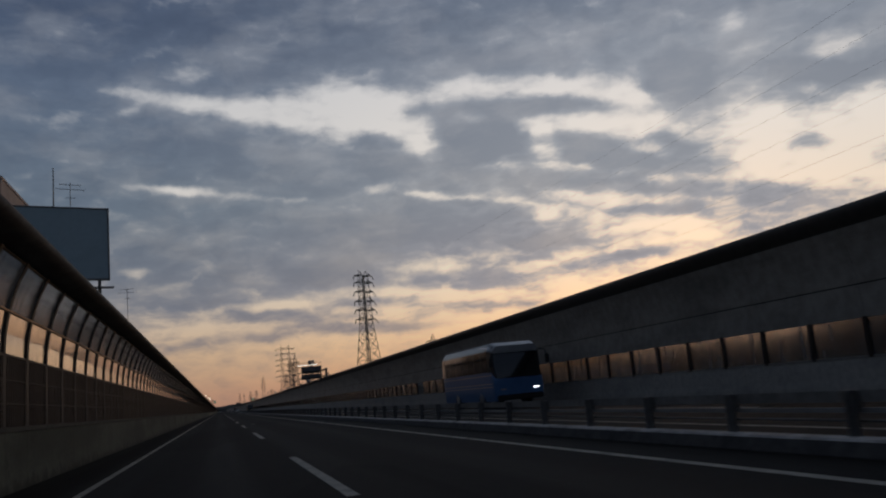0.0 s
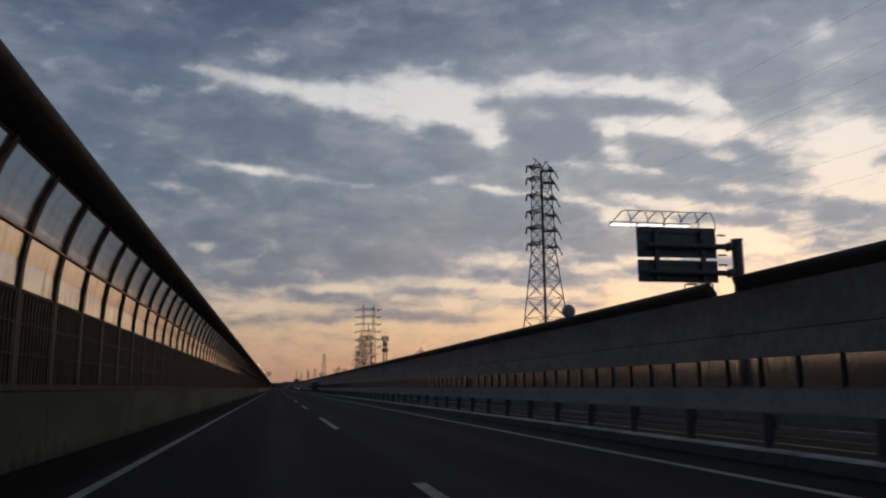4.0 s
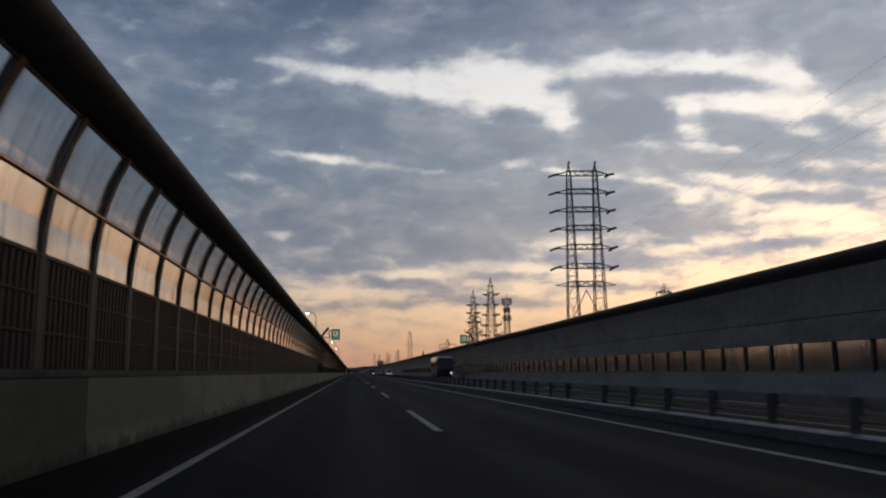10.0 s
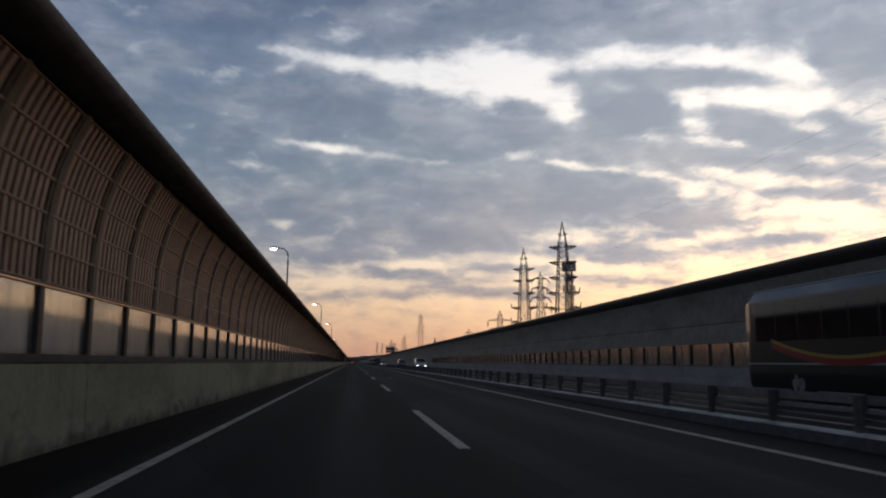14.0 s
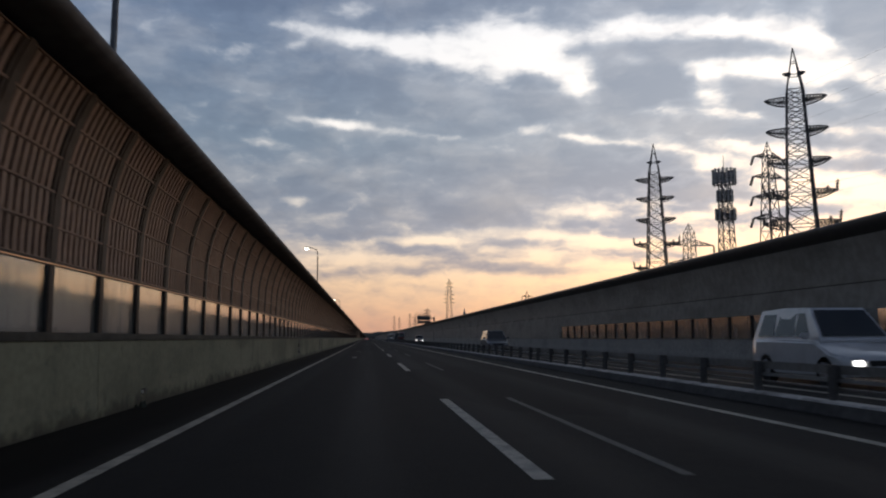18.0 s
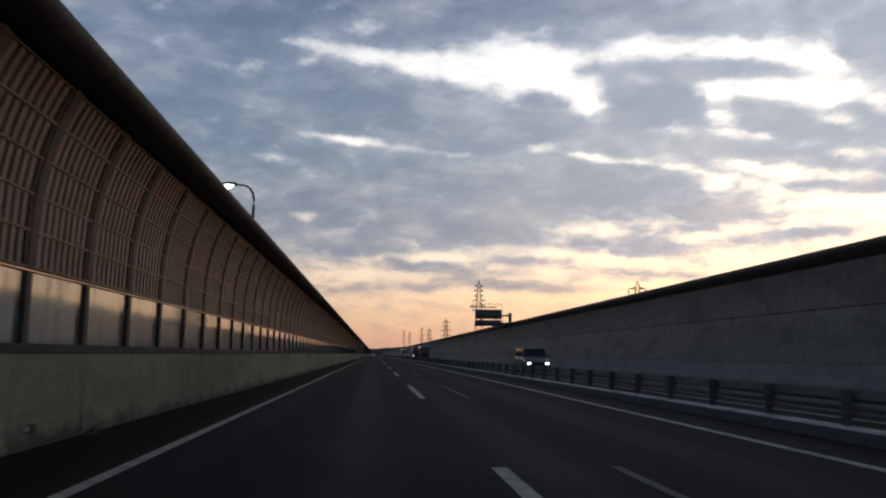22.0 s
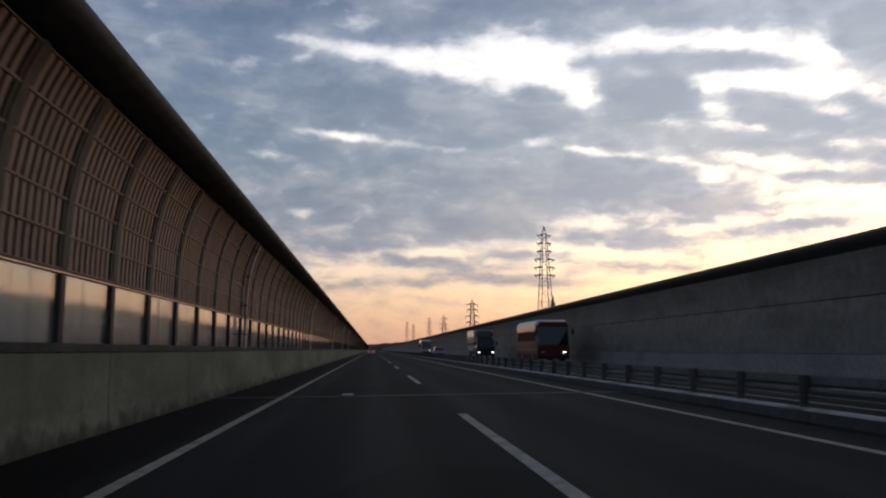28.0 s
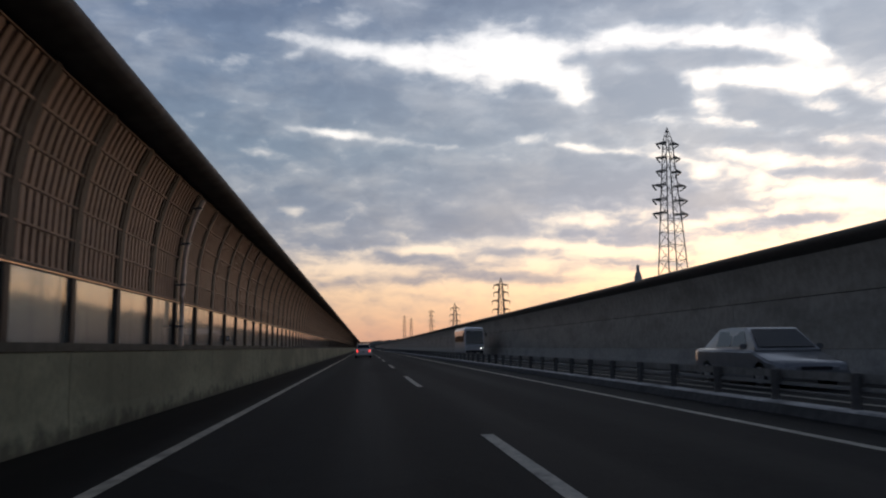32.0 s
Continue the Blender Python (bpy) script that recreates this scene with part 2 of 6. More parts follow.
    cloud = n.mix(n.math("MULTIPLY", dense, 0.6), cloud, n.mix(1.0, cloud, (0.70, 0.72, 0.76, 1), "MULTIPLY"))
    sky = n.mix(thick, clear, cloud)
    # away from the sunset the horizon turns grey
    sky = n.mix(n.math("MULTIPLY", n.span(sunward, 0.24, 0.36, 0.0, 0.9), n.span(el, 14.0, 3.0)), sky, srgb(108, 114, 120))
    # the east, behind, is already dim
    sky = n.mix(n.span(sunward, 0.3, 0.8, 0.0, 0.75), sky, n.mix(1.0, sky, (0.44, 0.47, 0.53, 1), "MULTIPLY"))
    # and the thick deck overhead lets little through
    sky = n.mix(n.span(el, 27.0, 60.0, 0.0, 0.8), sky, n.mix(1.0, sky, (0.325, 0.325, 0.335, 1), "MULTIPLY"))
    sky = n.mix(n.span(el, -0.6, -3.0), sky, (0.02, 0.02, 0.022, 1))
    bg = n.add("ShaderNodeBackground", {"Color": sky, "Strength": 1.0}).outputs[0]
    n.add("ShaderNodeOutputWorld", (bg,))
    w.cycles.sampling_method = "MANUAL"
    w.cycles.sample_map_resolution = 512


make_sky()

# the afterglow of the sun, veiled by cloud, low ahead and to the right
sun = new("sun", bpy.data.lights.new("sun", "SUN"))
sun.data.energy, sun.data.angle, sun.data.color = 0.16, radians(14), (1.0, 0.66, 0.45)
_az, _el = radians(34), radians(4.5)
sun.matrix_world = look((0, 0, 0), (-math.sin(_az) * math.cos(_el), -math.cos(_az) * math.cos(_el), -math.sin(_el)))


# ---------------------------------------------------------------- materials
def material(name, colour, rough=0.6, metal=0.0, grain=0.0, scale=8.0, stain=0.0, stain_scale=0.6, bump=0.0, tint=None,
             vary=0.0, streak=1.0, spec=0.5, emit=None, power=0.0, coat=0.0):
    """A painted, worn or weathered surface: grain at one scale, stains at another, fine relief."""
    m = bpy.data.materials.new(name)
    m.use_nodes = True
    n = Nodes(m.node_tree)
    where = n.add("ShaderNodeTexCoord").outputs["Object"]
    geo = n.add("ShaderNodeNewGeometry").outputs["Position"]
    col = (*colour, 1)
    if grain:
        g, _ = n.noise(where, scale, 5, 0.6)
        col = n.mix(n.span(g, 0.3, 0.7, 0.0, 1.0), (*[c * (1 - grain) for c in colour], 1), (*[min(1, c * (1 + grain)) for c in colour], 1))
    if stain:
        st = n.add("ShaderNodeMapping", {"Vector": geo, "Scale": (stain_scale, stain_scale * streak, stain_scale)}).outputs[0]
        s, _ = n.noise(st, 1.0, 6, 0.65)
        col = n.mix(n.span(s, 0.42, 0.72, 0.0, stain), col, (*(tint or [c * 0.4 for c in colour]), 1))
    if vary:
        rnd = n.add("ShaderNodeObjectInfo").outputs["Random"]
        col = n.mix(1.0, col, n.ramp(rnd, [(0.0, (1 - vary,) * 3), (1.0, (1 + vary,) * 3)]), "MULTIPLY")
    ins = {"Base Color": col, "Roughness": rough, "Metallic": metal, "Specular IOR Level": spec, "Coat Weight": coat}
    if bump:
        b, _ = n.noise(where, scale * 2.5, 4, 0.6)
        ins["Normal"] = n.add("ShaderNodeBump", {"Strength": bump, "Distance": 0.01, "Height": b}).outputs[0]
    if emit:
        ins["Emission Color"], ins["Emission Strength"] = (*emit, 1), power
    n.add("ShaderNodeOutputMaterial", (n.add("ShaderNodeBsdfPrincipled", ins).outputs[0],))
    return m


def asphalt_material():
    m = bpy.data.materials.new("asphalt")
    m.use_nodes = True
    n = Nodes(m.node_tree)
    geo = n.add("ShaderNodeNewGeometry").outputs["Position"]
    x = n.add("ShaderNodeSeparateXYZ", (geo,)).outputs[0]
    fine, _ = n.noise(geo, 55.0, 3, 0.7)
    mid, _ = n.noise(geo, 2.2, 5, 0.6)
    long = n.add("ShaderNodeMapping", {"Vector": geo, "Scale": (0.9, 0.03, 1)}).outputs[0]
    patch, _ = n.noise(long, 1.0, 4, 0.6)
    col = n.mix(n.span(fine, 0.35, 0.7), (0.0200, 0.0192, 0.0183, 1), (0.0450, 0.0427, 0.0402, 1))
    col = n.mix(n.span(mid, 0.4, 0.75, 0, 0.45), col, (0.0225, 0.0213, 0.0198, 1))
    # polished wheel paths, two to a lane
    phase = n.math("ABSOLUTE", n.math("SUBTRACT", n.math("FRACT", n.math("ADD", n.math("DIVIDE", x, 1.8), 0.25)), 0.5))
    worn = n.math("MULTIPLY", n.span(phase, 0.32, 0.08), n.span(patch, 0.3, 0.7, 0.2, 0.7))
    col = n.mix(worn, col, (0.0405, 0.0383, 0.0359, 1))
    # darker along the shoulders, with a noisy edge
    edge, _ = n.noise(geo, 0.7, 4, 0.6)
    shoulder_dark = n.math("MULTIPLY", n.math("ADD", n.span(n.math("MULTIPLY_ADD", edge, 0.5, x), -3.4, -3.8), n.span(n.math("MULTIPLY_ADD", edge, -0.5, x), 3.3, 3.75, 0.0, 0.45)), 0.9, clamp=True)
    col = n.mix(shoulder_dark, col, (0.0095, 0.0088, 0.0080, 1))
    # sealed cracks and old patches across the lanes
    across = n.add("ShaderNodeMapping", {"Vector": geo, "Scale": (0.22, 0.055, 1)}).outputs[0]
    cell = n.add("ShaderNodeTexVoronoi", {"Vector": across, "Scale": 1.0, "Randomness": 1.0}, feature="F1").outputs["Color"]
    tone = n.add("ShaderNodeSeparateXYZ", (cell,)).outputs[0]
    col = n.mix(n.span(tone, 0.62, 0.66, 0, 0.45), col, (0.0160, 0.0152, 0.0143, 1))
    rough = n.math("SUBTRACT", 0.86, n.math("MULTIPLY", worn, 0.16))
    bump = n.add("ShaderNodeBump", {"Strength": 0.35, "Distance": 0.008, "Height": fine}).outputs[0]
    n.add("ShaderNodeOutputMaterial", (n.add("ShaderNodeBsdfPrincipled", {"Base Color": col, "Roughness": rough, "Specular IOR Level": 0.06, "Normal": bump}).outputs[0],))
    return m


def pane_material(name, tint, rough, trans, dirt, ior=1.58, coat=1.0, dust=(0.30, 0.29, 0.27)):
    """Weathered clear acrylic: glossy, a little hazy, with runs of dirt."""
    m = bpy.data.materials.new(name)
    m.use_nodes = True
    n = Nodes(m.node_tree)
    geo = n.add("ShaderNodeNewGeometry").outputs["Position"]
    run = n.add("ShaderNodeMapping", {"Vector": geo, "Scale": (1.0, 5.0, 0.7)}).outputs[0]
    d, _ = n.noise(run, 1.0, 5, 0.65)
    film = n.span(d, 0.45, 0.8, 0.0, dirt)
    wave, _ = n.noise(geo, 1.1, 3, 0.5)
    nor = n.add("ShaderNodeBump", {"Strength": 0.25, "Distance": 0.02, "Height": wave}).outputs[0]
    clear = n.add("ShaderNodeBsdfPrincipled", {"Base Color": (*tint, 1), "Roughness": rough, "IOR": ior, "Transmission Weight": trans, "Coat Weight": coat, "Coat IOR": 1.6, "Coat Roughness": rough, "Normal": nor}).outputs[0]
    dull = n.add("ShaderNodeBsdfPrincipled", {"Base Color": (*dust, 1), "Roughness": 0.7}).outputs[0]
    mixed = n.add("ShaderNodeMixShader", (film, clear, dull)).outputs[0]
    n.add("ShaderNodeOutputMaterial", (mixed,))
    return m


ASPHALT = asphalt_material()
PAINT = material("road_paint", (0.47, 0.44, 0.38), 0.75, spec=0.2, grain=0.25, scale=14, stain=0.7, stain_scale=2.5, tint=(0.12, 0.12, 0.115), bump=0.3)
EDGE_PAINT = material("grimy_edge_paint", (0.50, 0.455, 0.37), 0.8, spec=0.2, grain=0.3, scale=12, stain=0.55, stain_scale=3.0, tint=(0.08, 0.08, 0.076), bump=0.3)
OLD_PAINT = material("worn_road_paint", (0.10, 0.095, 0.085), 0.8, grain=0.3, scale=18, stain=0.9, stain_scale=3.0, tint=(0.06, 0.06, 0.06), bump=0.3)
def concrete_material(name, colour, tint, strength):
    """Old cast concrete: cloudy grain, upright runs of damp from the top, blotches of moss and soot."""
    m = bpy.data.materials.new(name)
    m.use_nodes = True
    n = Nodes(m.node_tree)
    geo = n.add("ShaderNodeNewGeometry").outputs["Position"]
    z = n.add("ShaderNodeSeparateXYZ", (geo,)).outputs[2]
    g, _ = n.noise(geo, 9.0, 5, 0.6)
    col = n.mix(n.span(g, 0.3, 0.7), (*[c * 0.86 for c in colour], 1), (*[c * 1.14 for c in colour], 1))
    big, _ = n.noise(n.add("ShaderNodeMapping", {"Vector": geo, "Scale": (1, 0.16, 0.5)}).outputs[0], 1.0, 4, 0.55)
    col = n.mix(n.span(big, 0.40, 0.62, 0, 0.7), col, (*[c * 0.52 for c in colour], 1))
    run, _ = n.noise(n.add("ShaderNodeMapping", {"Vector": geo, "Scale": (1, 1.3, 0.16)}).outputs[0], 1.0, 5, 0.65)
    col = n.mix(n.span(run, 0.50, 0.74, 0, strength * 0.7), col, (*tint, 1))
    blot, _ = n.noise(geo, 1.9, 6, 0.7)
    col = n.mix(n.span(blot, 0.58, 0.72, 0, 0.6), col, (*[c * 0.7 for c in tint], 1))
    # darker along the foot, with a ragged edge
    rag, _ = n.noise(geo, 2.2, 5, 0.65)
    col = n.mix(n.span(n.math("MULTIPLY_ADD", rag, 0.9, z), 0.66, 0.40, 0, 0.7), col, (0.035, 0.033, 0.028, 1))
    bump = n.add("ShaderNodeBump", {"Strength": 0.35, "Distance": 0.01, "Height": g}).outputs[0]
    n.add("ShaderNodeOutputMaterial", (n.add("ShaderNodeBsdfPrincipled", {"Base Color": col, "Roughness": 0.88, "Specular IOR Level": 0.25, "Normal": bump}).outputs[0],))
    return m


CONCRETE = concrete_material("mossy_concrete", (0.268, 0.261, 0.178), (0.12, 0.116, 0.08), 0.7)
# darker copy for the first stretch: its weaker light is put into the colour
DIM_CONCRETE = concrete_material("dim_concrete", (0.135, 0.129, 0.092), (0.075, 0.071, 0.05), 0.8)
# stained concrete; light on the kerb top is put into its paler colour
KERB = material("lightened_kerb_concrete", (0.70, 0.66, 0.60), 0.85, grain=0.2, scale=9, stain=0.85, stain_scale=1.3, tint=(0.12, 0.118, 0.11), bump=0.35)
KERB_FACE = material("dark_kerb_face", (0.105, 0.100, 0.092), 0.9, grain=0.25, scale=7, stain=0.7, stain_scale=1.2, tint=(0.05, 0.049, 0.046), bump=0.3)
FAR_CAP = material("far_cap_metal", (0.06, 0.055, 0.05), 0.5, grain=0.15, scale=4, stain=0.5, stain_scale=0.5, streak=0.3, tint=(0.04, 0.037, 0.034))
FAR_PLINTH = material("pale_far_plinth", (0.40, 0.375, 0.335), 0.85, grain=0.15, scale=5, stain=0.6, stain_scale=0.7, streak=0.5, tint=(0.22, 0.215, 0.2), bump=0.3)
SOIL = material("ground_soil", (0.05, 0.055, 0.04), 0.95, grain=0.3, scale=0.4, stain=0.6, stain_scale=0.02, tint=(0.09, 0.085, 0.07), bump=0.2)
STEEL_DARK = material("dark_brown_steel", (0.020, 0.016, 0.014), 0.6, spec=0.2, grain=0.2, scale=6, stain=0.4, stain_scale=1.2, tint=(0.036, 0.027, 0.022), vary=0.12, bump=0.1)
LOUVER = material("brown_louvre_metal", (0.176, 0.097, 0.067), 0.6, grain=0.15, scale=5, stain=0.5, stain_scale=1.0, streak=2.0, tint=(0.085, 0.05, 0.037), vary=0.14)
DULL_LOUVER = material("dull_brown_louvre_metal", (0.045, 0.033, 0.028), 0.7, spec=0.15, grain=0.15, scale=5, stain=0.5, stain_scale=1.0, streak=2.0, tint=(0.021, 0.016, 0.014), vary=0.10)
POST_STEEL = material("umber_post_steel", (0.031, 0.024, 0.021), 0.6, spec=0.18, grain=0.2, scale=6, stain=0.4, stain_scale=1.2, tint=(0.019, 0.016, 0.015), vary=0.15, bump=0.1)
BEAD = material("bronze_glazing_bead", (0.42, 0.26, 0.15), 0.35, 0.6, grain=0.15, scale=9, stain=0.5, stain_scale=1.5, tint=(0.16, 0.10, 0.07))
SILL = material("olive_grey_sill", (0.066, 0.065, 0.055), 0.75, spec=0.15, grain=0.25, scale=5, stain=0.6, stain_scale=0.8, tint=(0.025, 0.024, 0.021))
CAVITY = material("absorber_cloth", (0.050, 0.037, 0.030), 0.9, grain=0.2, scale=20)
CAP = material("dark_cap_metal", (0.115, 0.113, 0.113), 0.8, grain=0.2, scale=4, stain=0.6, stain_scale=1.6, streak=0.5, tint=(0.07, 0.069, 0.069), spec=0.15)
FAR_PANEL = material("grey_brown_panel", (0.285, 0.262, 0.228), 0.65, grain=0.15, scale=3, stain=0.6, stain_scale=0.7, streak=0.35, tint=(0.12, 0.113, 0.10))
PANE = pane_material("clear_acrylic", (0.76, 0.77, 0.77), 0.09, 0.96, 0.30, 1.40, 0.0)
BRONZE_PANE = pane_material("bronze_tinted_acrylic", (0.55, 0.51, 0.47), 0.12, 0.95, 0.4)
LOW_PANE = pane_material("grey_tinted_acrylic", (0.24, 0.275, 0.285), 0.08, 0.93, 0.45, 1.42, 0.20, (0.27, 0.285, 0.28))
SMOKED_PANE = pane_material("smoked_dirty_acrylic", (0.24, 0.245, 0.255), 0.10, 0.9, 0.7, 1.45, 0.4, (0.29, 0.285, 0.285))
GALV = material("galvanised_steel", (0.30, 0.31, 0.32), 0.45, 0.75, grain=0.15, scale=12, stain=0.3, stain_scale=2.0, tint=(0.15, 0.14, 0.13))
LATTICE = material("weathered_lattice_steel", (0.11, 0.11, 0.115), 0.5, 0.4, grain=0.2, scale=3)
RAIL = material("painted_guard_rail", (0.30, 0.30, 0.29), 0.5, 0.2, grain=0.12, scale=7, stain=0.5, stain_scale=2.0, tint=(0.22, 0.21, 0.2))
PORCELAIN = material("grey_porcelain", (0.10, 0.10, 0.10), 0.3, grain=0.1, scale=9)
PALE_METAL = material("pale_painted_metal", (0.42, 0.42, 0.42), 0.5, 0.1, grain=0.1, scale=6, stain=0.3, stain_scale=1.0, tint=(0.2, 0.2, 0.2))
GALV_DARK = material("weathered_galvanised_steel", (0.14, 0.145, 0.15), 0.5, 0.5, grain=0.2, scale=8, stain=0.3, stain_scale=2.0, tint=(0.08, 0.08, 0.08))
SIGN_BACK = material("bare_aluminium_sign_back", (0.16, 0.17, 0.18), 0.55, 0.4, grain=0.12, scale=4, stain=0.4, stain_scale=1.5, tint=(0.09, 0.09, 0.10))
SIGN_GREY = material("grey_sign_casing", (0.30, 0.33, 0.35), 0.45, 0.2, grain=0.1, scale=6)
SIGN_GREEN = material("green_sign_face", (0.01, 0.26, 0.12), 0.4, grain=0.06, scale=5, emit=(0.01, 0.30, 0.13), power=0.35)
SIGN_PALE_GREEN = material("pale_green_letters", (0.25, 0.6, 0.4), 0.4, emit=(0.3, 0.7, 0.45), power=0.35)
SIGN_WHITE = material("cream_sign_panel", (0.75, 0.74, 0.62), 0.4, grain=0.05, scale=4, emit=(0.8, 0.78, 0.62), power=0.38)
SIGN_PALE = material("pale_plate", (0.55, 0.48, 0.40), 0.5, grain=0.1, scale=6)
SIGN_BLACK = material("black_symbol", (0.01, 0.01, 0.01), 0.5, grain=0.1, scale=5)
LAMP_ON = material("lit_lamp_lens", (0.9, 0.9, 0.8), 0.3, emit=(1.0, 0.97, 0.78), power=7.0)
LAMP_DIM = material("sign_lamp_tube", (0.8, 0.8, 0.76), 0.3, emit=(1.0, 0.96, 0.88), power=2.2)
HEADLIGHT = material("lit_headlight", (0.9, 0.9, 0.9), 0.2, emit=(1.0, 0.97, 0.92), power=3.0)
LENS = material("clear_lamp_glass", (0.45, 0.46, 0.48), 0.12, 0.2, grain=0.1, scale=20)
TAIL_ON = material("lit_tail_light", (0.5, 0.02, 0.02), 0.3, emit=(1.0, 0.06, 0.05), power=1.6)
TYRE = material("tyre_rubber", (0.012, 0.012, 0.012), 0.8, grain=0.2, scale=30, bump=0.3)
RIM = material("alloy_rim", (0.45, 0.45, 0.46), 0.35, 0.8, grain=0.1, scale=20)
TRIM_BLACK = material("black_trim_plastic", (0.016, 0.016, 0.017), 0.5, grain=0.2, scale=30)
CAR_GLASS = material("dark_vehicle_glass", (0.014, 0.016, 0.018), 0.06, grain=0.2, scale=2, spec=0.7)


def car_paint(name, colour):
    return material(name, colour, 0.28, 0.15, grain=0.05, scale=30, stain=0.25, stain_scale=3.0, coat=0.7)


PAINT_WHITE = car_paint("white_car_paint", (0.70, 0.70, 0.70))
PAINT_SILVER = car_paint("silver_car_paint", (0.20, 0.205, 0.215))
PAINT_BLACK = car_paint("black_car_paint", (0.018, 0.018, 0.020))
PAINT_RED = car_paint("red_coach_paint", (0.15, 0.020, 0.018))
PAINT_BLUE = car_paint("blue_coach_paint", (0.07, 0.19, 0.42))
PAINT_PALE = car_paint("pale_grey_coach_paint", (0.34, 0.35, 0.36))
PAINT_GREY = car_paint("grey_car_paint", (0.12, 0.125, 0.13))
STUCCO = material("beige_stucco", (0.46, 0.38, 0.33), 0.85, grain=0.1, scale=5, stain=0.4, stain_scale=0.3, tint=(0.28, 0.24, 0.21), bump=0.3)
BOARD_BLUE = material("blank_blue_grey_board", (0.34, 0.46, 0.52), 0.5, grain=0.04, scale=2, stain=0.3, stain_scale=0.4, tint=(0.27, 0.37, 0.42))
WOODS = material("distant_woods", (0.075, 0.075, 0.065), 0.95, grain=0.4, scale=0.05, stain=0.5, stain_scale=0.008, tint=(0.10, 0.09, 0.085))
BEAM = material("weathered_corrugated_beam", (0.26, 0.245, 0.22), 0.65, 0.1, grain=0.2, scale=9, stain=0.5, stain_scale=1.2, tint=(0.12, 0.11, 0.095))
POST = material("dark_guard_post", (0.13, 0.126, 0.12), 0.5, 0.3, grain=0.2, scale=9, vary=0.2)


# ---------------------------------------------------------------- mesh helpers
def add_box(bm, x0, x1, y0, y1, z0, z1, bevel=0.0):
    vs = [bm.verts.new((x, y, z)) for z in (z0, z1) for y in (y0, y1) for x in (x0, x1)]
    for f in ((0, 2, 3, 1), (4, 5, 7, 6), (0, 1, 5, 4), (2, 6, 7, 3), (0, 4, 6, 2), (1, 3, 7, 5)):
        bm.faces.new([vs[i] for i in f])
    return vs


def add_loft(bm, outline, y0, y1, cap=True, closed=True):
    """Sweeps an outline of (x, z) along y."""
    a = [bm.verts.new((x, y0, z)) for x, z in outline]
    b = [bm.verts.new((x, y1, z)) for x, z in outline]
    k = len(outline)
    for i in range(k if closed else k - 1):
        j = (i + 1) % k
        bm.faces.new((a[i], a[j], b[j], b[i]))
    if cap and closed:
        bm.faces.new(a[::-1])
        bm.faces.new(b)


def add_bar(bm, p, q, w, d=None, sides=4, twist=0.0):
    """A straight bar between two points; sides 4: an angle-iron like square bar."""
    p, q = Vector(p), Vector(q)
    way = q - p
    if way.length < 1e-6:
        return
    quat = way.to_track_quat("Z", "Y")
    d = w if d is None else d
    rings = []
    for end, r in ((p, w), (q, d)):
        ring = []
        for i in range(sides):
            a = 2 * math.pi * (i + 0.5) / sides + twist
            ring.append(bm.verts.new(end + quat @ Vector((math.cos(a) * r * 0.707, math.sin(a) * r * 0.707, 0))))
        rings.append(ring)
    for i in range(sides):
        j = (i + 1) % sides
        bm.faces.new((rings[0][i], rings[0][j], rings[1][j], rings[1][i]))
    bm.faces.new(rings[0][::-1])
    bm.faces.new(rings[1])


def add_tube(bm, pts, r, sides=8, r_end=None):
    """A round tube along a line of points."""
    pts = [Vector(p) for p in pts]
    rings = []
    for i, p in enumerate(pts):
        a, b = pts[max(i - 1, 0)], pts[min(i + 1, len(pts) - 1)]
        quat = (b - a).to_track_quat("Z", "Y")
        rr = r if r_end is None else r + (r_end - r) * i / (len(pts) - 1)
        rings.append([bm.verts.new(p + quat @ Vector((math.cos(t) * rr, math.sin(t) * rr, 0))) for t in (2 * math.pi * k / sides for k in range(sides))])
    for u, v in zip(rings, rings[1:]):
        for i in range(sides):
            j = (i + 1) % sides
            bm.faces.new((u[i], u[j], v[j], v[i]))
    bm.faces.new(rings[0][::-1])
    bm.faces.new(rings[-1])


def mesh_of(name, bm, mat, smooth=False, bevel=0.0):
    if bevel:
        bmesh.ops.bevel(bm, geom=bm.edges[:], offset=bevel, segments=2, affect="EDGES", clamp_overlap=True)
    bmesh.ops.recalc_face_normals(bm, faces=bm.faces[:])
    me = bpy.data.meshes.new(name)
    bm.to_mesh(me)
    bm.free()
    me.materials.append(mat)
    if smooth:
        for f in me.polygons:
            f.use_smooth = True
        me.set_sharp_from_angle(angle=radians(40))
    return me


def part(name, bm, mat, parent=None, label="", smooth=False, bevel=0.0, at=None):
    """Links a bmesh (or a ready mesh) as one mesh object under a thing or a part."""
    me = bm if isinstance(bm, bpy.types.Mesh) else mesh_of(name, bm, mat, smooth, bevel)
    ob = new(name, me)
    if parent is not None:
        ob.parent = parent
    if at is not None:
        ob.matrix_basis = at if isinstance(at, Matrix) else Matrix.Translation(at)
    return tagged(ob, label) if label else ob


def thing(name, label, category, at=(0, 0, 0), group="", kind=""):
    e = new(name)
    e.empty_display_size = 0.3
    e.matrix_basis = at if isinstance(at, Matrix) else Matrix.Translation(at)
    return tagged(e, label, category, group, kind)


# ---------------------------------------------------------------- the plan, in metres
SLOPE = 0.008                      # the carriageway falls to its outer edge
MID = 5.25                         # mirror line of the two carriageways
GUARD_X = 4.80                     # the kerb and its guard rail
Y0, Y1 = -39.15, 2200.0             # built length of the road
LEFT_X = -5.1                      # foot of the barrier beside the road
RIGHT_X = 15.6                     # foot of the far barrier
BAY = 1.845                        # post spacing
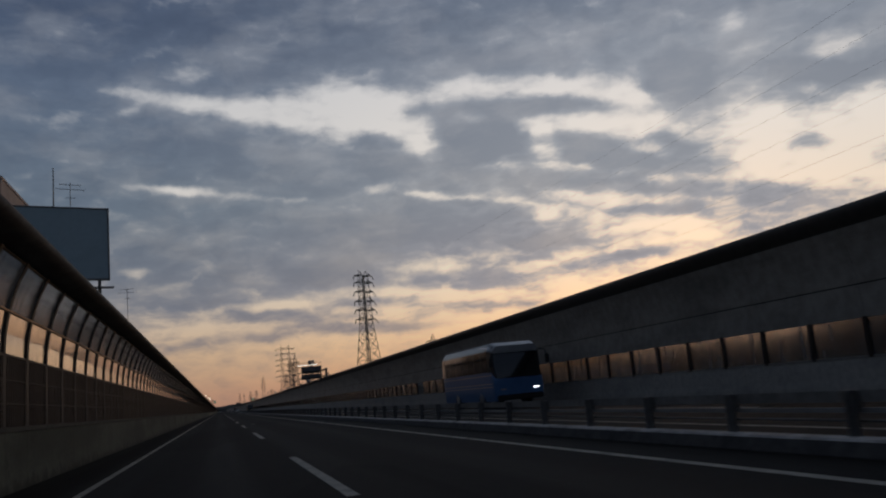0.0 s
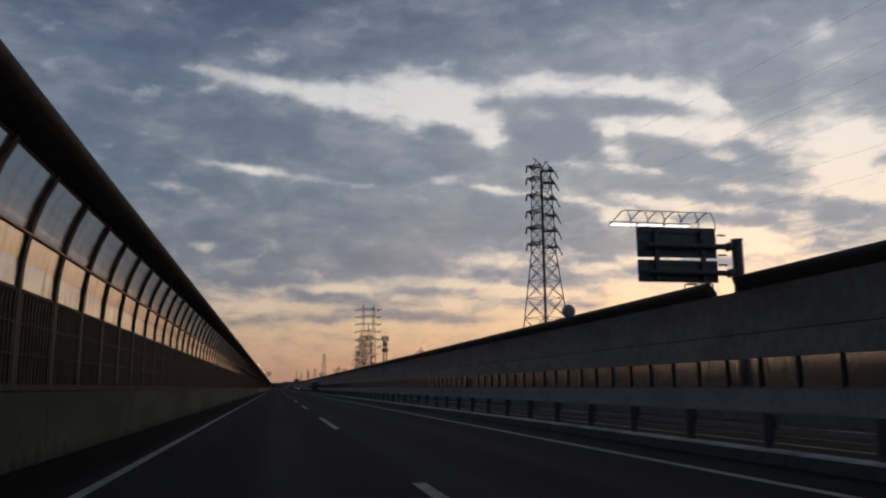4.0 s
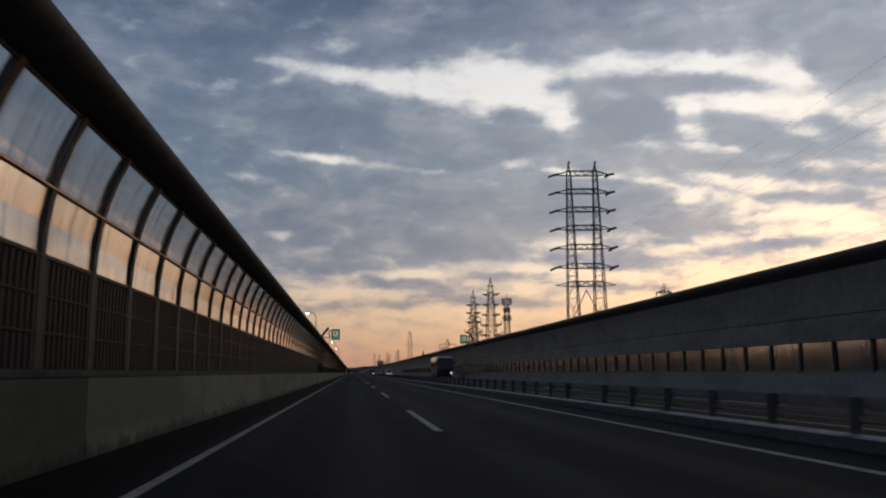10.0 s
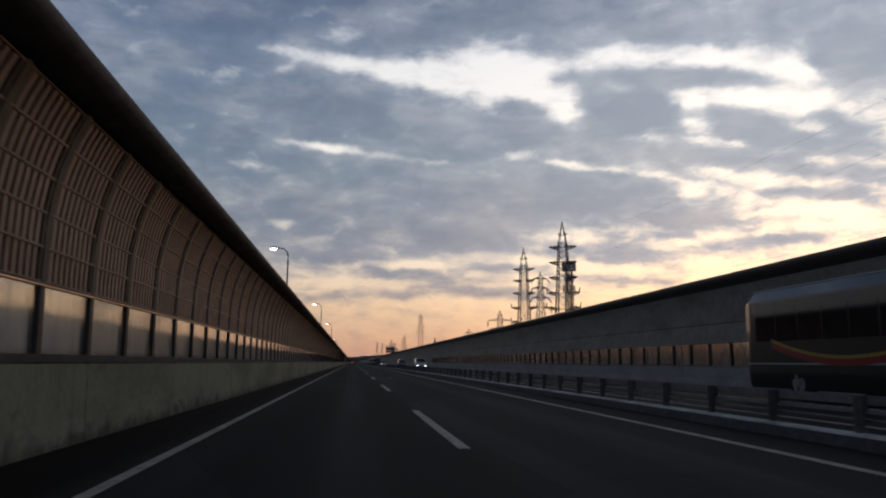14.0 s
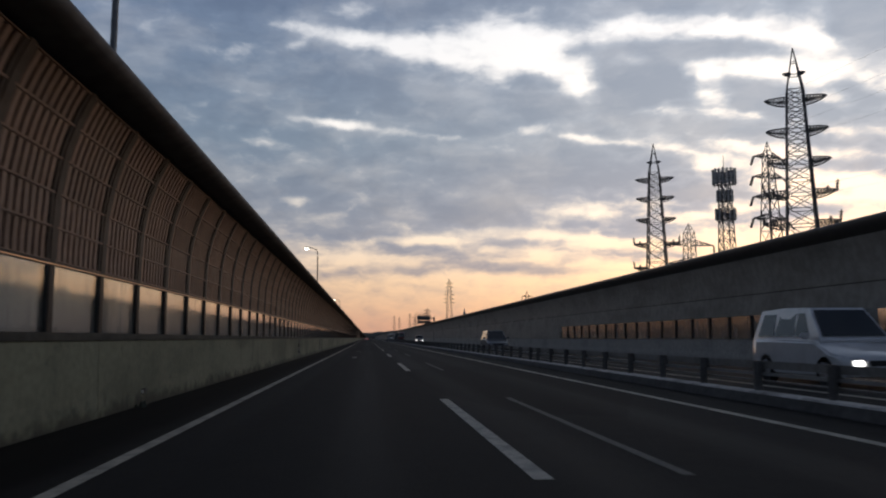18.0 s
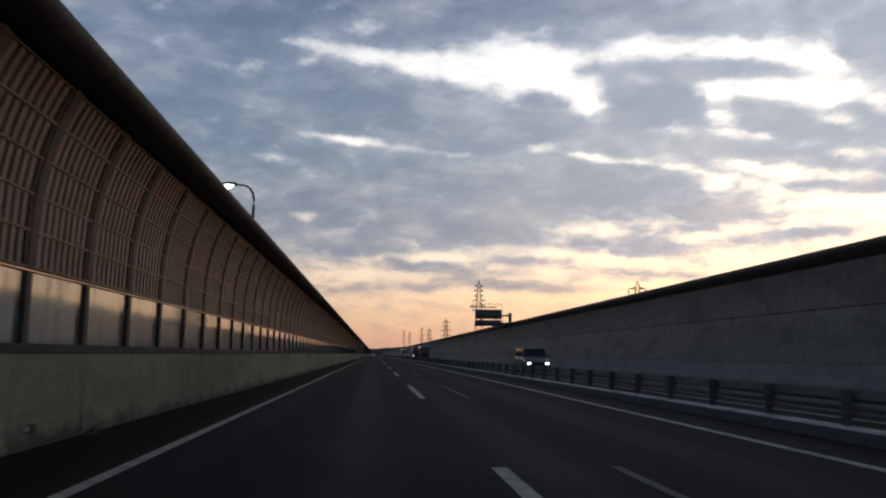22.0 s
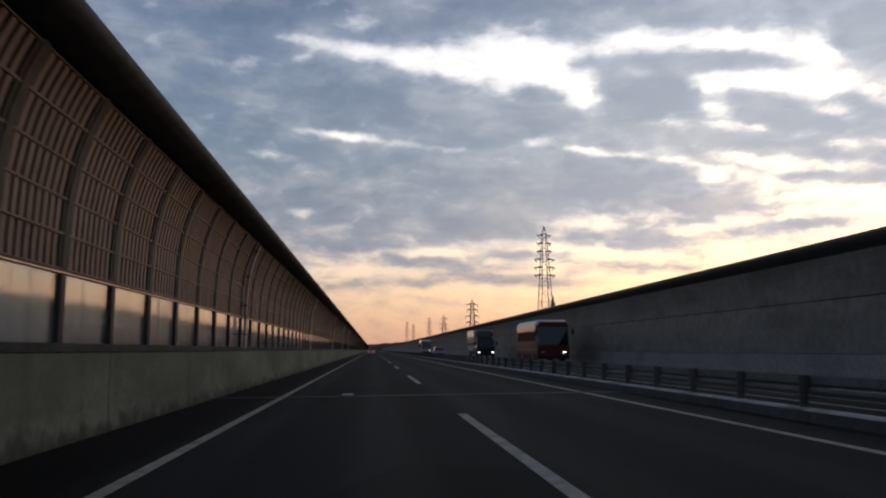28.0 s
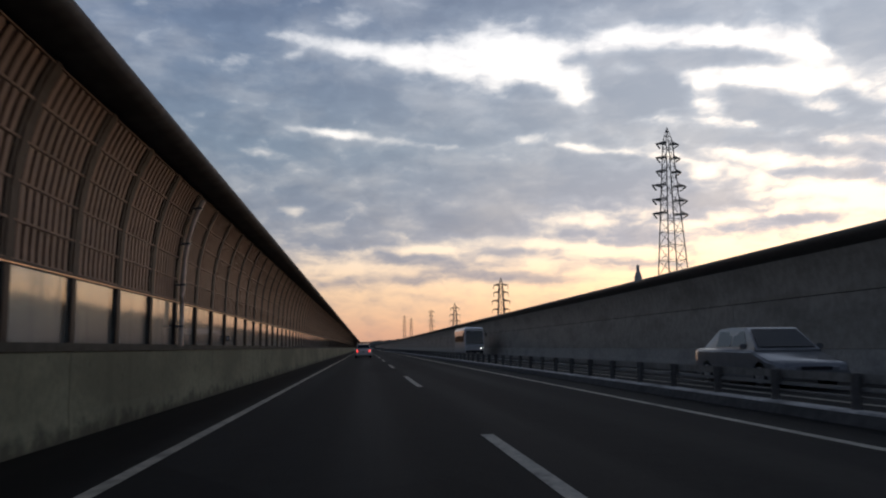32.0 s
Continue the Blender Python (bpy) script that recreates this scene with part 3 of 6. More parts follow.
DASH = 17.26                       # far end of one lane dash


def road_z(x):
    return SLOPE * x if x < MID else SLOPE * (2 * MID - x)


# ---------------------------------------------------------------- ground, road and markings
bm = bmesh.new()
vs = [bm.verts.new(v) for v in ((-4800, -1500, -0.9), (4800, -1500, -0.9), (4800, 4900, -0.9), (-4800, 4900, -0.9))]
bm.faces.new(vs)
ground = part("ground", bm, SOIL)
tagged(ground, "dark flat open land in dusk beyond the barriers", "ground", kind="structure")


def road_slab(name, x0, x1, label):
    bm = bmesh.new()
    n = 56
    rows = []
    for i in range(n + 1):
        y = Y0 + (Y1 - Y0) * i / n
        rows.append([bm.verts.new((x, y, road_z(x))) for x in (x0, x1)] + [bm.verts.new((x, y, -0.5)) for x in (x1, x0)])
    for a, b in zip(rows, rows[1:]):
        for k in range(4):
            j = (k + 1) % 4
            bm.faces.new((a[k], a[j], b[j], b[k]))
    bm.faces.new(rows[0][::-1])
    bm.faces.new(rows[-1])
    return tagged(part(name, bm, ASPHALT), label, "road", kind="structure")


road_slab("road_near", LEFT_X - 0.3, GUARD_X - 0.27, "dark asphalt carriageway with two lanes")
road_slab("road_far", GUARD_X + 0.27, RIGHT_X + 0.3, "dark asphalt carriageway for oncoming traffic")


def stripe(bm, x, w, y0, y1, lift=0.004):
    n = max(1, int((y1 - y0) / 40))
    for i in range(n):
        a, b = y0 + (y1 - y0) * i / n, y0 + (y1 - y0) * (i + 1) / n
        bm.faces.new([bm.verts.new((u, v, road_z(u) + lift)) for u, v in ((x - w / 2, a), (x + w / 2, a), (x + w / 2, b), (x - w / 2, b))])


for nm, x in (("edge_line", -3.55), ("edge_line", 3.53), ("edge_line", 2 * MID - 3.6), ("edge_line", 2 * MID + 3.6)):
    bm = bmesh.new()
    stripe(bm, x, 0.145, Y0, Y1)
    tagged(part(nm, bm, EDGE_PAINT), "solid white painted edge line on asphalt", "road marking", kind="structure")


def dash_mesh(w, length, mat):
    bm = bmesh.new()
    pts = [(-w / 2, -length), (w / 2, -length), (w / 2, 0), (-w / 2, 0)]
    bm.faces.new([bm.verts.new((u, v, 0)) for u, v in pts])
    return mesh_of("dash", bm, mat)


lane = thing("lane_line", "dashed white lane line of eight metre strokes", "road marking", kind="structure")
lane_old = thing("worn_lane_line", "faint worn strokes of an older lane line", "road marking", kind="structure")
lane_far = thing("lane_line", "dashed white lane line on the oncoming side", "road marking", kind="structure")
d_new, d_old = dash_mesh(0.155, 8.0, PAINT), dash_mesh(0.10, 8.0, OLD_PAINT)
for i in range(-2, 60):
    y = DASH + 20 * i
    part("dash", d_new, None, lane, at=(0.0, y, road_z(0) + 0.004))
    part("dash", d_new, None, lane_far, at=(2 * MID, y + 7, road_z(2 * MID) + 0.004))
    if 20 < i < 36 or i == 9:
        part("dash", d_old, None, lane_old, at=(1.12, y, road_z(1.12) + 0.004))


# ---------------------------------------------------------------- noise barriers
CURVE = ((0.0, -5.10), (2.2, -5.10), (2.83, -5.07), (3.22, -5.005), (3.45, -4.945), (3.69, -4.865), (3.88, -4.785), (4.08, -4.68), (4.6, -4.40))


def face_x(z):
    """The road-side face of the near barrier: upright below, leaning in over the road above."""
    for (z0, x0), (z1, x1) in zip(CURVE, CURVE[1:]):
        if z <= z1:
            t = (z - z0) / (z1 - z0)
            return x0 + (x1 - x0) * t
    return CURVE[-1][1]


def near_side(x, z):
    return x, z


def far_side(x, z):
    """The barrier over the road is its mirror image, somewhat taller."""
    return 2 * MID - x, z if z < 2 else 2 + (z - 2) * 1.16


def add_curved(bm, z0, z1, off0, off1, y0, y1, steps, side=near_side):
    """A curved slab that follows the barrier's face between two heights, off0 in front of it to off1 behind."""
    front = [(face_x(z) + off0, z) for z in (z0 + (z1 - z0) * i / steps for i in range(steps + 1))]
    back = [(face_x(z) - off1, z) for z in (z1 + (z0 - z1) * i / steps for i in range(steps + 1))]
    add_loft(bm, [side(x, z) for x, z in front + back], y0, y1)


def post_mesh(side, top=4.10):
    bm = bmesh.new()
    # an H-section post: flange, web, flange
    add_curved(bm, 1.04 if top > 3 else 0.86, top, 0.004, 0.018, -0.078, 0.078, 9, side)
    add_curved(bm, 1.04 if top > 3 else 0.86, top, -0.018, 0.120, -0.006, 0.006, 7, side)
    add_curved(bm, 1.04 if top > 3 else 0.86, top, -0.120, 0.135, -0.04, 0.04, 7, side)
    return mesh_of("post", bm, POST_STEEL)


def louvre_mesh(z0, z1, rows, fins, mat):
    """A cassette of upright fins before a dark absorbing back, in one or more rows between flat rails."""
    bm = bmesh.new()
    add_curved(bm, z0, z1, -0.075, 0.11, 0.06, BAY - 0.06, 2 * rows)
    back = len(bm.faces)
    for r in range(rows):
        a, b = z0 + (z1 - z0) * r / rows, z0 + (z1 - z0) * (r + 1) / rows
        for k in range(fins):
            y = 0.165 + (BAY - 0.33) * (k + 0.5) / fins
            w = (BAY - 0.33) / fins * 0.29
            add_curved(bm, a + 0.012, b - 0.012, -0.02, 0.075, y - w, y + w, 2)
    for r in range(rows + 1):
        z = z0 + (z1 - z0) * r / rows
        add_curved(bm, max(z0 + 0.001, z - 0.012), min(z1 - 0.001, z + 0.012), 0.0, 0.075, 0.068, BAY - 0.068, 1)
    # stiles beside the posts close the cassette
    stile = len(bm.faces)
    for y in (0.072, BAY - 0.160):
        add_curved(bm, z0 + 0.002, z1 - 0.002, -0.006, 0.075, y, y + 0.088, 2 * rows)
    me = mesh_of("louvre", bm, mat)
    me.materials.append(CAVITY)
    me.materials.append(POST_STEEL)
    for i, f in enumerate(me.polygons):
        f.material_index = 1 if i < back else 2 if i >= stile else 0
    return me


def pane_mesh(z0, z1, side=near_side, bay=BAY, steps=6, mat=PANE):
    bm = bmesh.new()
    add_curved(bm, z0, z1, -0.03, 0.042, 0.05, bay - 0.05, steps, side)
    return mesh_of("pane", bm, mat)


def strip(name, parent, y0, y1, z0, z1, off0, off1, mat, steps=1, side=near_side, label="", gap=0.0):
    bm = bmesh.new()
    add_curved(bm, z0, z1, off0, off1, y0 + gap, y1 - gap, steps, side)
    return part(name, bm, mat, parent, label)


def cap_part(parent, y0, y1, side):
    bm = bmesh.new()
    if side is near_side:
        pts = [(-4.73, 4.07), (-4.56, 4.10), (-4.36, 4.14), (-4.22, 4.18), (-4.175, 4.23), (-4.17, 4.28), (-4.20, 4.33), (-4.27, 4.36), (-4.5, 4.35), (-4.78, 4.22), (-4.765, 4.08)]
    else:
        pts = [(-4.74, 4.07), (-4.60, 4.20), (-4.50, 4.34), (-4.455, 4.45), (-4.46, 4.51), (-4.50, 4.55), (-4.56, 4.56), (-4.72, 4.5), (-4.98, 4.2), (-4.95, 4.07)]
    add_loft(bm, [side(x, z) for x, z in pts], y0 + 0.004, y1 - 0.004)
    return part("cap", mesh_of("cap", bm, CAP if side is near_side else FAR_CAP, smooth=True), None, parent, "dark rounded metal cap leaning over the road")


def plinth(parent, y0, y1, top, side, mat=None):
    """The cast concrete wall at the foot, with open joints every few metres."""
    n = max(1, round((y1 - y0) / 15.0))
    for i in range(n):
        a, b = y0 + (y1 - y0) * i / n, y0 + (y1 - y0) * (i + 1) / n
        bm = bmesh.new()
        pts = [(-5.08, -0.4), (-5.08, 0.1), (-5.10, 0.3), (-5.10, top - 0.02), (-5.12, top), (-5.5, top), (-5.5, -0.4)]
        add_loft(bm, [side(x, z) for x, z in pts], a + 0.012, b - 0.012)
        part("plinth", bm, mat or CONCRETE, parent)


post_near = post_mesh(near_side)
louvre_low = louvre_mesh(1.13, 2.42, 3, 9, DULL_LOUVER)
louvre_rows = [louvre_mesh(2.01 + 0.41 * r, 2.42 + 0.41 * r, 1, 8, LOUVER) for r in range(5)]
pane_lower, pane_upper, pane_low = pane_mesh(2.47, 3.20, mat=BRONZE_PANE), pane_mesh(3.25, 4.04), pane_mesh(1.148, 1.957, steps=1, mat=LOW_PANE)

# the posts stand in runs of nearly equal bays between expansion joints: the post at each joint
CLEAR_JOINTS = (-39.15, 18.03, 40.91, 68.87, 95.59, 122.17, 203.96, 233.02, 259.92, 286.10, 311.98, 338.27, 367.11, 378.10)
LOUVRE_JOINTS = (378.10, 391.13, 467.46, 495.08, 520.94, 547.77, 574.51, 600.81, 627.45, 653.66, 679.59, 755.40, 781.39, 807.07, 833.06, 857.88, 950.1, 1042.4, 1097.75)
for y, end in zip(CLEAR_JOINTS, CLEAR_JOINTS[1:]):
    length = end - y
    bays = round(length / BAY)
    bay = length / bays
    sec = thing("noise_barrier", "roadside noise barrier with two rows of clear panes over brown louvres", "noise barrier", (0, y, 0), "barriers beside the road", "structure")
    plinth(sec, 0, length, 1.05, near_side, DIM_CONCRETE if end < 310 else CONCRETE)
    strip("sill_rail", sec, 0, length, 1.05, 1.13, 0.02, 0.14, SILL)
    strip("transom", sec, 0, length, 2.425, 2.465, -0.005, 0.1, STEEL_DARK)
    strip("transom", sec, 0, length, 3.205, 3.24, 0.004, 0.06, STEEL_DARK)
    strip("glazing_bead", sec, 0, length, 3.214, 3.230, 0.012, -0.003, BEAD, label="thin shiny bronze bead between the panes")
    strip("transom", sec, 0, length, 4.045, 4.08, -0.02, 0.05, STEEL_DARK)
    cap_part(sec, 0, length, near_side)
    for i in range(bays):
        at = Matrix.Translation((0, i * bay, 0))
        part("post", post_near, None, sec, at=at)
        at = at @ Matrix.Diagonal((1, bay / BAY, 1, 1))
        part("louvre_panel", louvre_low, None, sec, at=at)
        for me in (pane_lower, pane_upper):
            part("pane", me, None, sec, at=at).visible_shadow = False
for y, end in zip(LOUVRE_JOINTS, LOUVRE_JOINTS[1:]):
    length = end - y
    bays = round(length / BAY)
    bay = length / bays
    sec = thing("noise_barrier", "tall noise barrier of brown curved louvres over low clear panes", "noise barrier", (0, y, 0), "barriers beside the road", "structure")
    plinth(sec, 0, length, 1.05, near_side)
    strip("sill_rail", sec, 0, length, 1.05, 1.15, 0.02, 0.14, SILL)
    strip("transom", sec, 0, length, 1.975, 2.005, 0.015, 0.1, POST_STEEL)
    strip("glazing_bead", sec, 0, length, 1.958, 1.973, 0.022, 0.04, BEAD, label="thin shiny bronze bead over the panes")
    strip("transom", sec, 0, length, 4.045, 4.08, -0.02, 0.05, POST_STEEL)
    cap_part(sec, 0, length, near_side)
    for i in range(bays):
        at = Matrix.Translation((0, i * bay, 0))
        part("post", post_near, None, sec, at=at)
        at = at @ Matrix.Diagonal((1, bay / BAY, 1, 1))
        for me in louvre_rows:
            part("louvre_cassette", me, None, sec, at=at)
        part("pane", pane_low, None, sec, at=at).visible_shadow = False
y = LOUVRE_JOINTS[-1]
sec = thing("noise_barrier", "far run of brown louvred noise barrier", "noise barrier", (0, y, 0), "barriers beside the road", "structure")
length = Y1 - y
plinth(sec, 0, length, 1.05, near_side)
strip("louvre_run", sec, 0, length, 1.98, 4.08, 0.0, 0.1, LOUVER, 6)
strip("pane_run", sec, 0, length, 1.05, 1.98, -0.03, 0.06, LOW_PANE)
cap_part(sec, 0, length, near_side)
bm = bmesh.new()
for i in range(int(length / BAY)):
    add_curved(bm, 1.05, 4.08, 0.045, 0.1, i * BAY - 0.055, i * BAY + 0.055, 5)
tagged(part("post_row", bm, STEEL_DARK, sec), kind="stuff")

# the barrier across the oncoming carriageway: grey-brown panels, a low row of panes along its first half
WINDOW_END = 553.5
RBAY = 2.2
post_far = post_mesh(far_side, 1.97)
far_panels = []
for nm, za, zb, k in (("lower_panel", 1.95, 2.73, 2), ("upper_panel", 2.76, 4.07, 5)):
    bm = bmesh.new()
    add_curved(bm, za, zb, 0.0, 0.09, 0.006, 2 * RBAY - 0.006, k, far_side)
    far_panels.append((nm, mesh_of(nm, bm, FAR_PANEL)))
pane_far = pane_mesh(0.92, 1.93, far_side, RBAY, 1, SMOKED_PANE)
y = Y0
while y < Y1 - 1:
    glazed = y < WINDOW_END - 1
    end = WINDOW_END if glazed and y + 110 > WINDOW_END else min(y + 110, Y1)
    length = end - y
    sec = thing("noise_barrier", "far grey-brown noise barrier with a low row of panes" if glazed else "far plain grey-brown noise barrier with a long seam", "noise barrier", (0, y, 0), "barriers over the road", "structure")
    plinth(sec, 0, length, 0.86, far_side, FAR_PLINTH)
    strip("sill_rail", sec, 0, length, 0.86, 0.92, 0.02, 0.14, FAR_PANEL, side=far_side)
    strip("seam_rail", sec, 0, length, 2.73, 2.76, -0.05, 0.09, STEEL_DARK, 1, far_side)
    if y < 1080:
        n = round(length / (2 * RBAY))
        for i in range(n):
            for nm, me in far_panels:
                ob = part(nm, me, None, sec, at=(0.006 * math.sin(i * 12.9 + y), length * i / n, 0))
                ob.scale = (1, length / n / (2 * RBAY), 1)
    else:
        strip("panel_run", sec, 0, length, 1.95, 2.73, 0.0, 0.09, FAR_PANEL, 2, far_side)
        strip("panel_run", sec, 0, length, 2.76, 4.07, 0.0, 0.09, FAR_PANEL, 5, far_side)
    # the cap is cut away where the first sign's post comes through
    if y < 136 < end:
        cap_part(sec, 0, 135.05 - y, far_side)
        cap_part(sec, 137.0 - y, length, far_side)
    else:
        cap_part(sec, 0, length, far_side)
    if glazed:
        n = int(length / RBAY)
        for i in range(n):
            part("post", post_far, None, sec, at=(-0.03, i * RBAY, 0))
            part("pane", pane_far, None, sec, at=(0, i * RBAY, 0)).visible_shadow = False
    else:
        strip("base_panel", sec, 0, length, 0.92, 1.95, 0.0, 0.09, FAR_PANEL, 1, far_side)
    y = end

# ---------------------------------------------------------------- median: low kerb, posts with a dark corrugated beam, a pale rail and a cable
POST_GAP = 2.055
bm = bmesh.new()
add_tube(bm, [(0, 0, 0.16), (0, 0, 0.635), (0, 0, 0.655)], 0.062, 10)
add_tube(bm, [(0, 0, 0.63), (0, 0, 0.66), (0, 0, 0.672)], 0.070, 10)
add_box(bm, 0.03, 0.10, -0.05, 0.05, 0.48, 0.66)
post_guard = mesh_of("guard_post", bm, POST)
# runs of the rail: first post, spacing, number of posts; they were set out one by one
GUARD_RUNS = ((-38.23, 2.055, 54), (72.74, 2.055, 55), (185.765, 2.055, 54), (298.21, 2.0546, 35), (370.12, 2.055, 35), (442.045, 2.055, 35),
              (513.30, 2.0508, 39), (593.28, 2.0508, 38), (671.50, 2.042, 45), (763.39, 2.042, 45), (855.28, 2.055, 45), (947.755, 2.055, 45), (1040.23, 2.055, 45))
for (y, gap, n), nxt in zip(GUARD_RUNS, GUARD_RUNS[1:] + ((1132.7, 0, 0),)):
    length = nxt[0] - y
    sec = thing("guard_rail", "median guard rail of dark posts and a dark corrugated beam", "guard rail", (GUARD_X, y, 0), "guard rails on the median", "structure")
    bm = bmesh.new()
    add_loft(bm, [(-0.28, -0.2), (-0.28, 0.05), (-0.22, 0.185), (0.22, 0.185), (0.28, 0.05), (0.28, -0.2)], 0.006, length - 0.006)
    part("kerb", bm, KERB_FACE, sec, "concrete kerb with a darkened face")
    # the bright top edge is a strip in a lighter colour than the face
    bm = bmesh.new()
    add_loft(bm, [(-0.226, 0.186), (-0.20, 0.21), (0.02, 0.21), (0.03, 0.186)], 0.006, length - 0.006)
    part("kerb_top", bm, KERB, sec, "worn kerb top, paled for the light on it")
    bm = bmesh.new()
    add_loft(bm, [(0.055, 0.44), (0.09, 0.44), (0.10, 0.45), (0.10, 0.48), (0.09, 0.49), (0.055, 0.49)], 0, length)
    part("rail", bm, RAIL, sec)
    bm = bmesh.new()
    add_loft(bm, [(0.075, 0.545), (0.11, 0.55), (0.145, 0.565), (0.145, 0.585), (0.105, 0.60), (0.105, 0.615), (0.145, 0.63), (0.145, 0.65), (0.11, 0.662), (0.075, 0.665)], 0.004, length - 0.004)
    part("beam", bm, BEAM, sec, "dark corrugated steel beam")
    bm = bmesh.new()
    add_tube(bm, [(0.07, 0.0, 0.36), (0.07, length, 0.36)], 0.016, 8)
    part("lower_cable", bm, POST, sec)
    for i in range(n):
        part("guard_post", post_guard, None, sec, at=(0, i * gap, 0))
y = 1132.7
sec = thing("guard_rail", "distant run of median guard rail", "guard rail", (GUARD_X, y, 0), "guard rails on the median", "structure")
bm = bmesh.new()
add_loft(bm, [(-0.30, -0.2), (-0.30, 0.05), (-0.24, 0.20), (0.24, 0.20), (0.30, 0.05), (0.30, -0.2)], 0, Y1 - y)
part("kerb", bm, KERB, sec)
bm = bmesh.new()
for i in range(int((Y1 - y) / POST_GAP)):
    add_box(bm, -0.05, 0.05, i * POST_GAP - 0.05, i * POST_GAP + 0.05, 0.2, 0.80)
add_box(bm, 0.06, 0.14, 0, Y1 - y, 0.67, 0.88)
tagged(part("guard_posts", bm, POST, sec), kind="stuff")


# ---------------------------------------------------------------- lattice towers
def lattice(bm, z0, z1, w0, w1, levels, leg, brace, cx=0.0, d0=None, d1=None, cross=True):
    """Four legs with crossed bracing on each side; w and d are the half widths at the foot and the top."""
    d0, d1 = w0 if d0 is None else d0, w1 if d1 is None else d1
    zs, z, k = [z0], z0, (max(w1, 0.05) / w0) ** (1 / levels)
    total = sum(k ** i for i in range(levels))
    for i in range(levels):
        z += (z1 - z0) * k ** i / total
        zs.append(z)

    def corner(z, i):
        t = (z - z0) / (z1 - z0)
        w, d = w0 + (w1 - w0) * t, d0 + (d1 - d0) * t
        return (cx + w * (1, 1, -1, -1)[i], d * (-1, 1, 1, -1)[i], z)
    for i in range(4):
        add_bar(bm, corner(z0, i), corner(z1, i), leg, leg * 0.75)
        j = (i + 1) % 4
        for n, (a, b) in enumerate(zip(zs, zs[1:])):
            if cross or n % 2 == 0:
                add_bar(bm, corner(a, i), corner(b, j), brace)
            if cross or n % 2 == 1:
                add_bar(bm, corner(a, j), corner(b, i), brace)
            add_bar(bm, corner(b, i), corner(b, j), brace)


def arm_mesh(s, z, half, root, rise, t):
    """One tapered lattice arm, reaching out to the side s."""
    bm = bmesh.new()
    tip = Vector((s * half, 0, z + rise * 0.1))
    for d in (-1, 1):
        low, high = Vector((s * root, d * root, z)), Vector((s * root, d * root, z + rise))
        add_bar(bm, low, tip, t)
        add_bar(bm, high, tip, t)
        for k in (0.0, 0.28, 0.55, 0.8):
            add_bar(bm, low.lerp(tip, k), high.lerp(tip, k), t * 0.75)
            add_bar(bm, low.lerp(tip, k), Vector((low.x, -low.y, low.z)).lerp(tip, k), t * 0.75)
            if k < 0.8:
                add_bar(bm, low.lerp(tip, k), high.lerp(tip, k + 0.26), t * 0.6)
    return bm


def boat_arm_mesh(s, z, half, root, depth, t):
    """A level platform arm: flat above, its underside curving up to the tip like a boat."""
    bm = bmesh.new()
    n = 7
    for d in (-1, 1):
        top, low = [], []
        for k in range(n + 1):
            u = k / n
            x = s * (root + (half - root) * u)
            y = d * root * math.sqrt(max(0.0, 1 - u * u)) * 1.05
            top.append(Vector((x, y, z + depth)))
            low.append(Vector((x, y * 0.8, z + depth * (0.10 + 0.90 * u ** 1.7))))
        for line in (top, low):
            for p, q in zip(line, line[1:]):
                add_bar(bm, p, q, t)
        for k in range(n):
            add_bar(bm, low[k], top[k], t * 0.6)
            add_bar(bm, low[k], top[k + 1], t * 0.55)
            if d > 0:
                add_bar(bm, top[k], Vector((top[k].x, -top[k].y, top[k].z)), t * 0.6)
                add_bar(bm, top[k], Vector((top[k + 1].x, -top[k + 1].y, top[k + 1].z)), t * 0.5)
    return bm


def post_insulator_mesh(x, z, lean, length):
    """An upright post insulator on the tip of a platform arm."""
    bm = bmesh.new()
    add_bar(bm, (x, 0, z), (x + lean * length, 0, z + length), 0.20, 0.10, 7)
    for k in range(1, 5):
        p, q = k / 5 - 0.03, k / 5 + 0.03
        add_bar(bm, (x + lean * length * p, 0, z + length * p), (x + lean * length * q, 0, z + length * q), 0.34, 0.34, 7)
    return bm


def insulator_mesh(x, z, way, length):
    """A string of porcelain discs with its fittings, leaning the way the line pulls."""
    bm = bmesh.new()
    a, b = Vector((x, 0, z)), Vector((x, 0, z)) + Vector(way).normalized() * length
    quat = (b - a).to_track_quat("Z", "Y")
    rings = []
    for k in range(13):
        r = 0.05 if k in (0, 12) or k % 2 == 0 else 0.17
        rings.append([bm.verts.new(a.lerp(b, k / 12) + quat @ Vector((math.cos(t) * r, math.sin(t) * r, 0))) for t in (2 * math.pi * i / 7 for i in range(7))])
    for u, v in zip(rings, rings[1:]):
        for i in range(7):
            bm.faces.new((u[i], u[(i + 1) % 7], v[(i + 1) % 7], v[i]))
    return bm


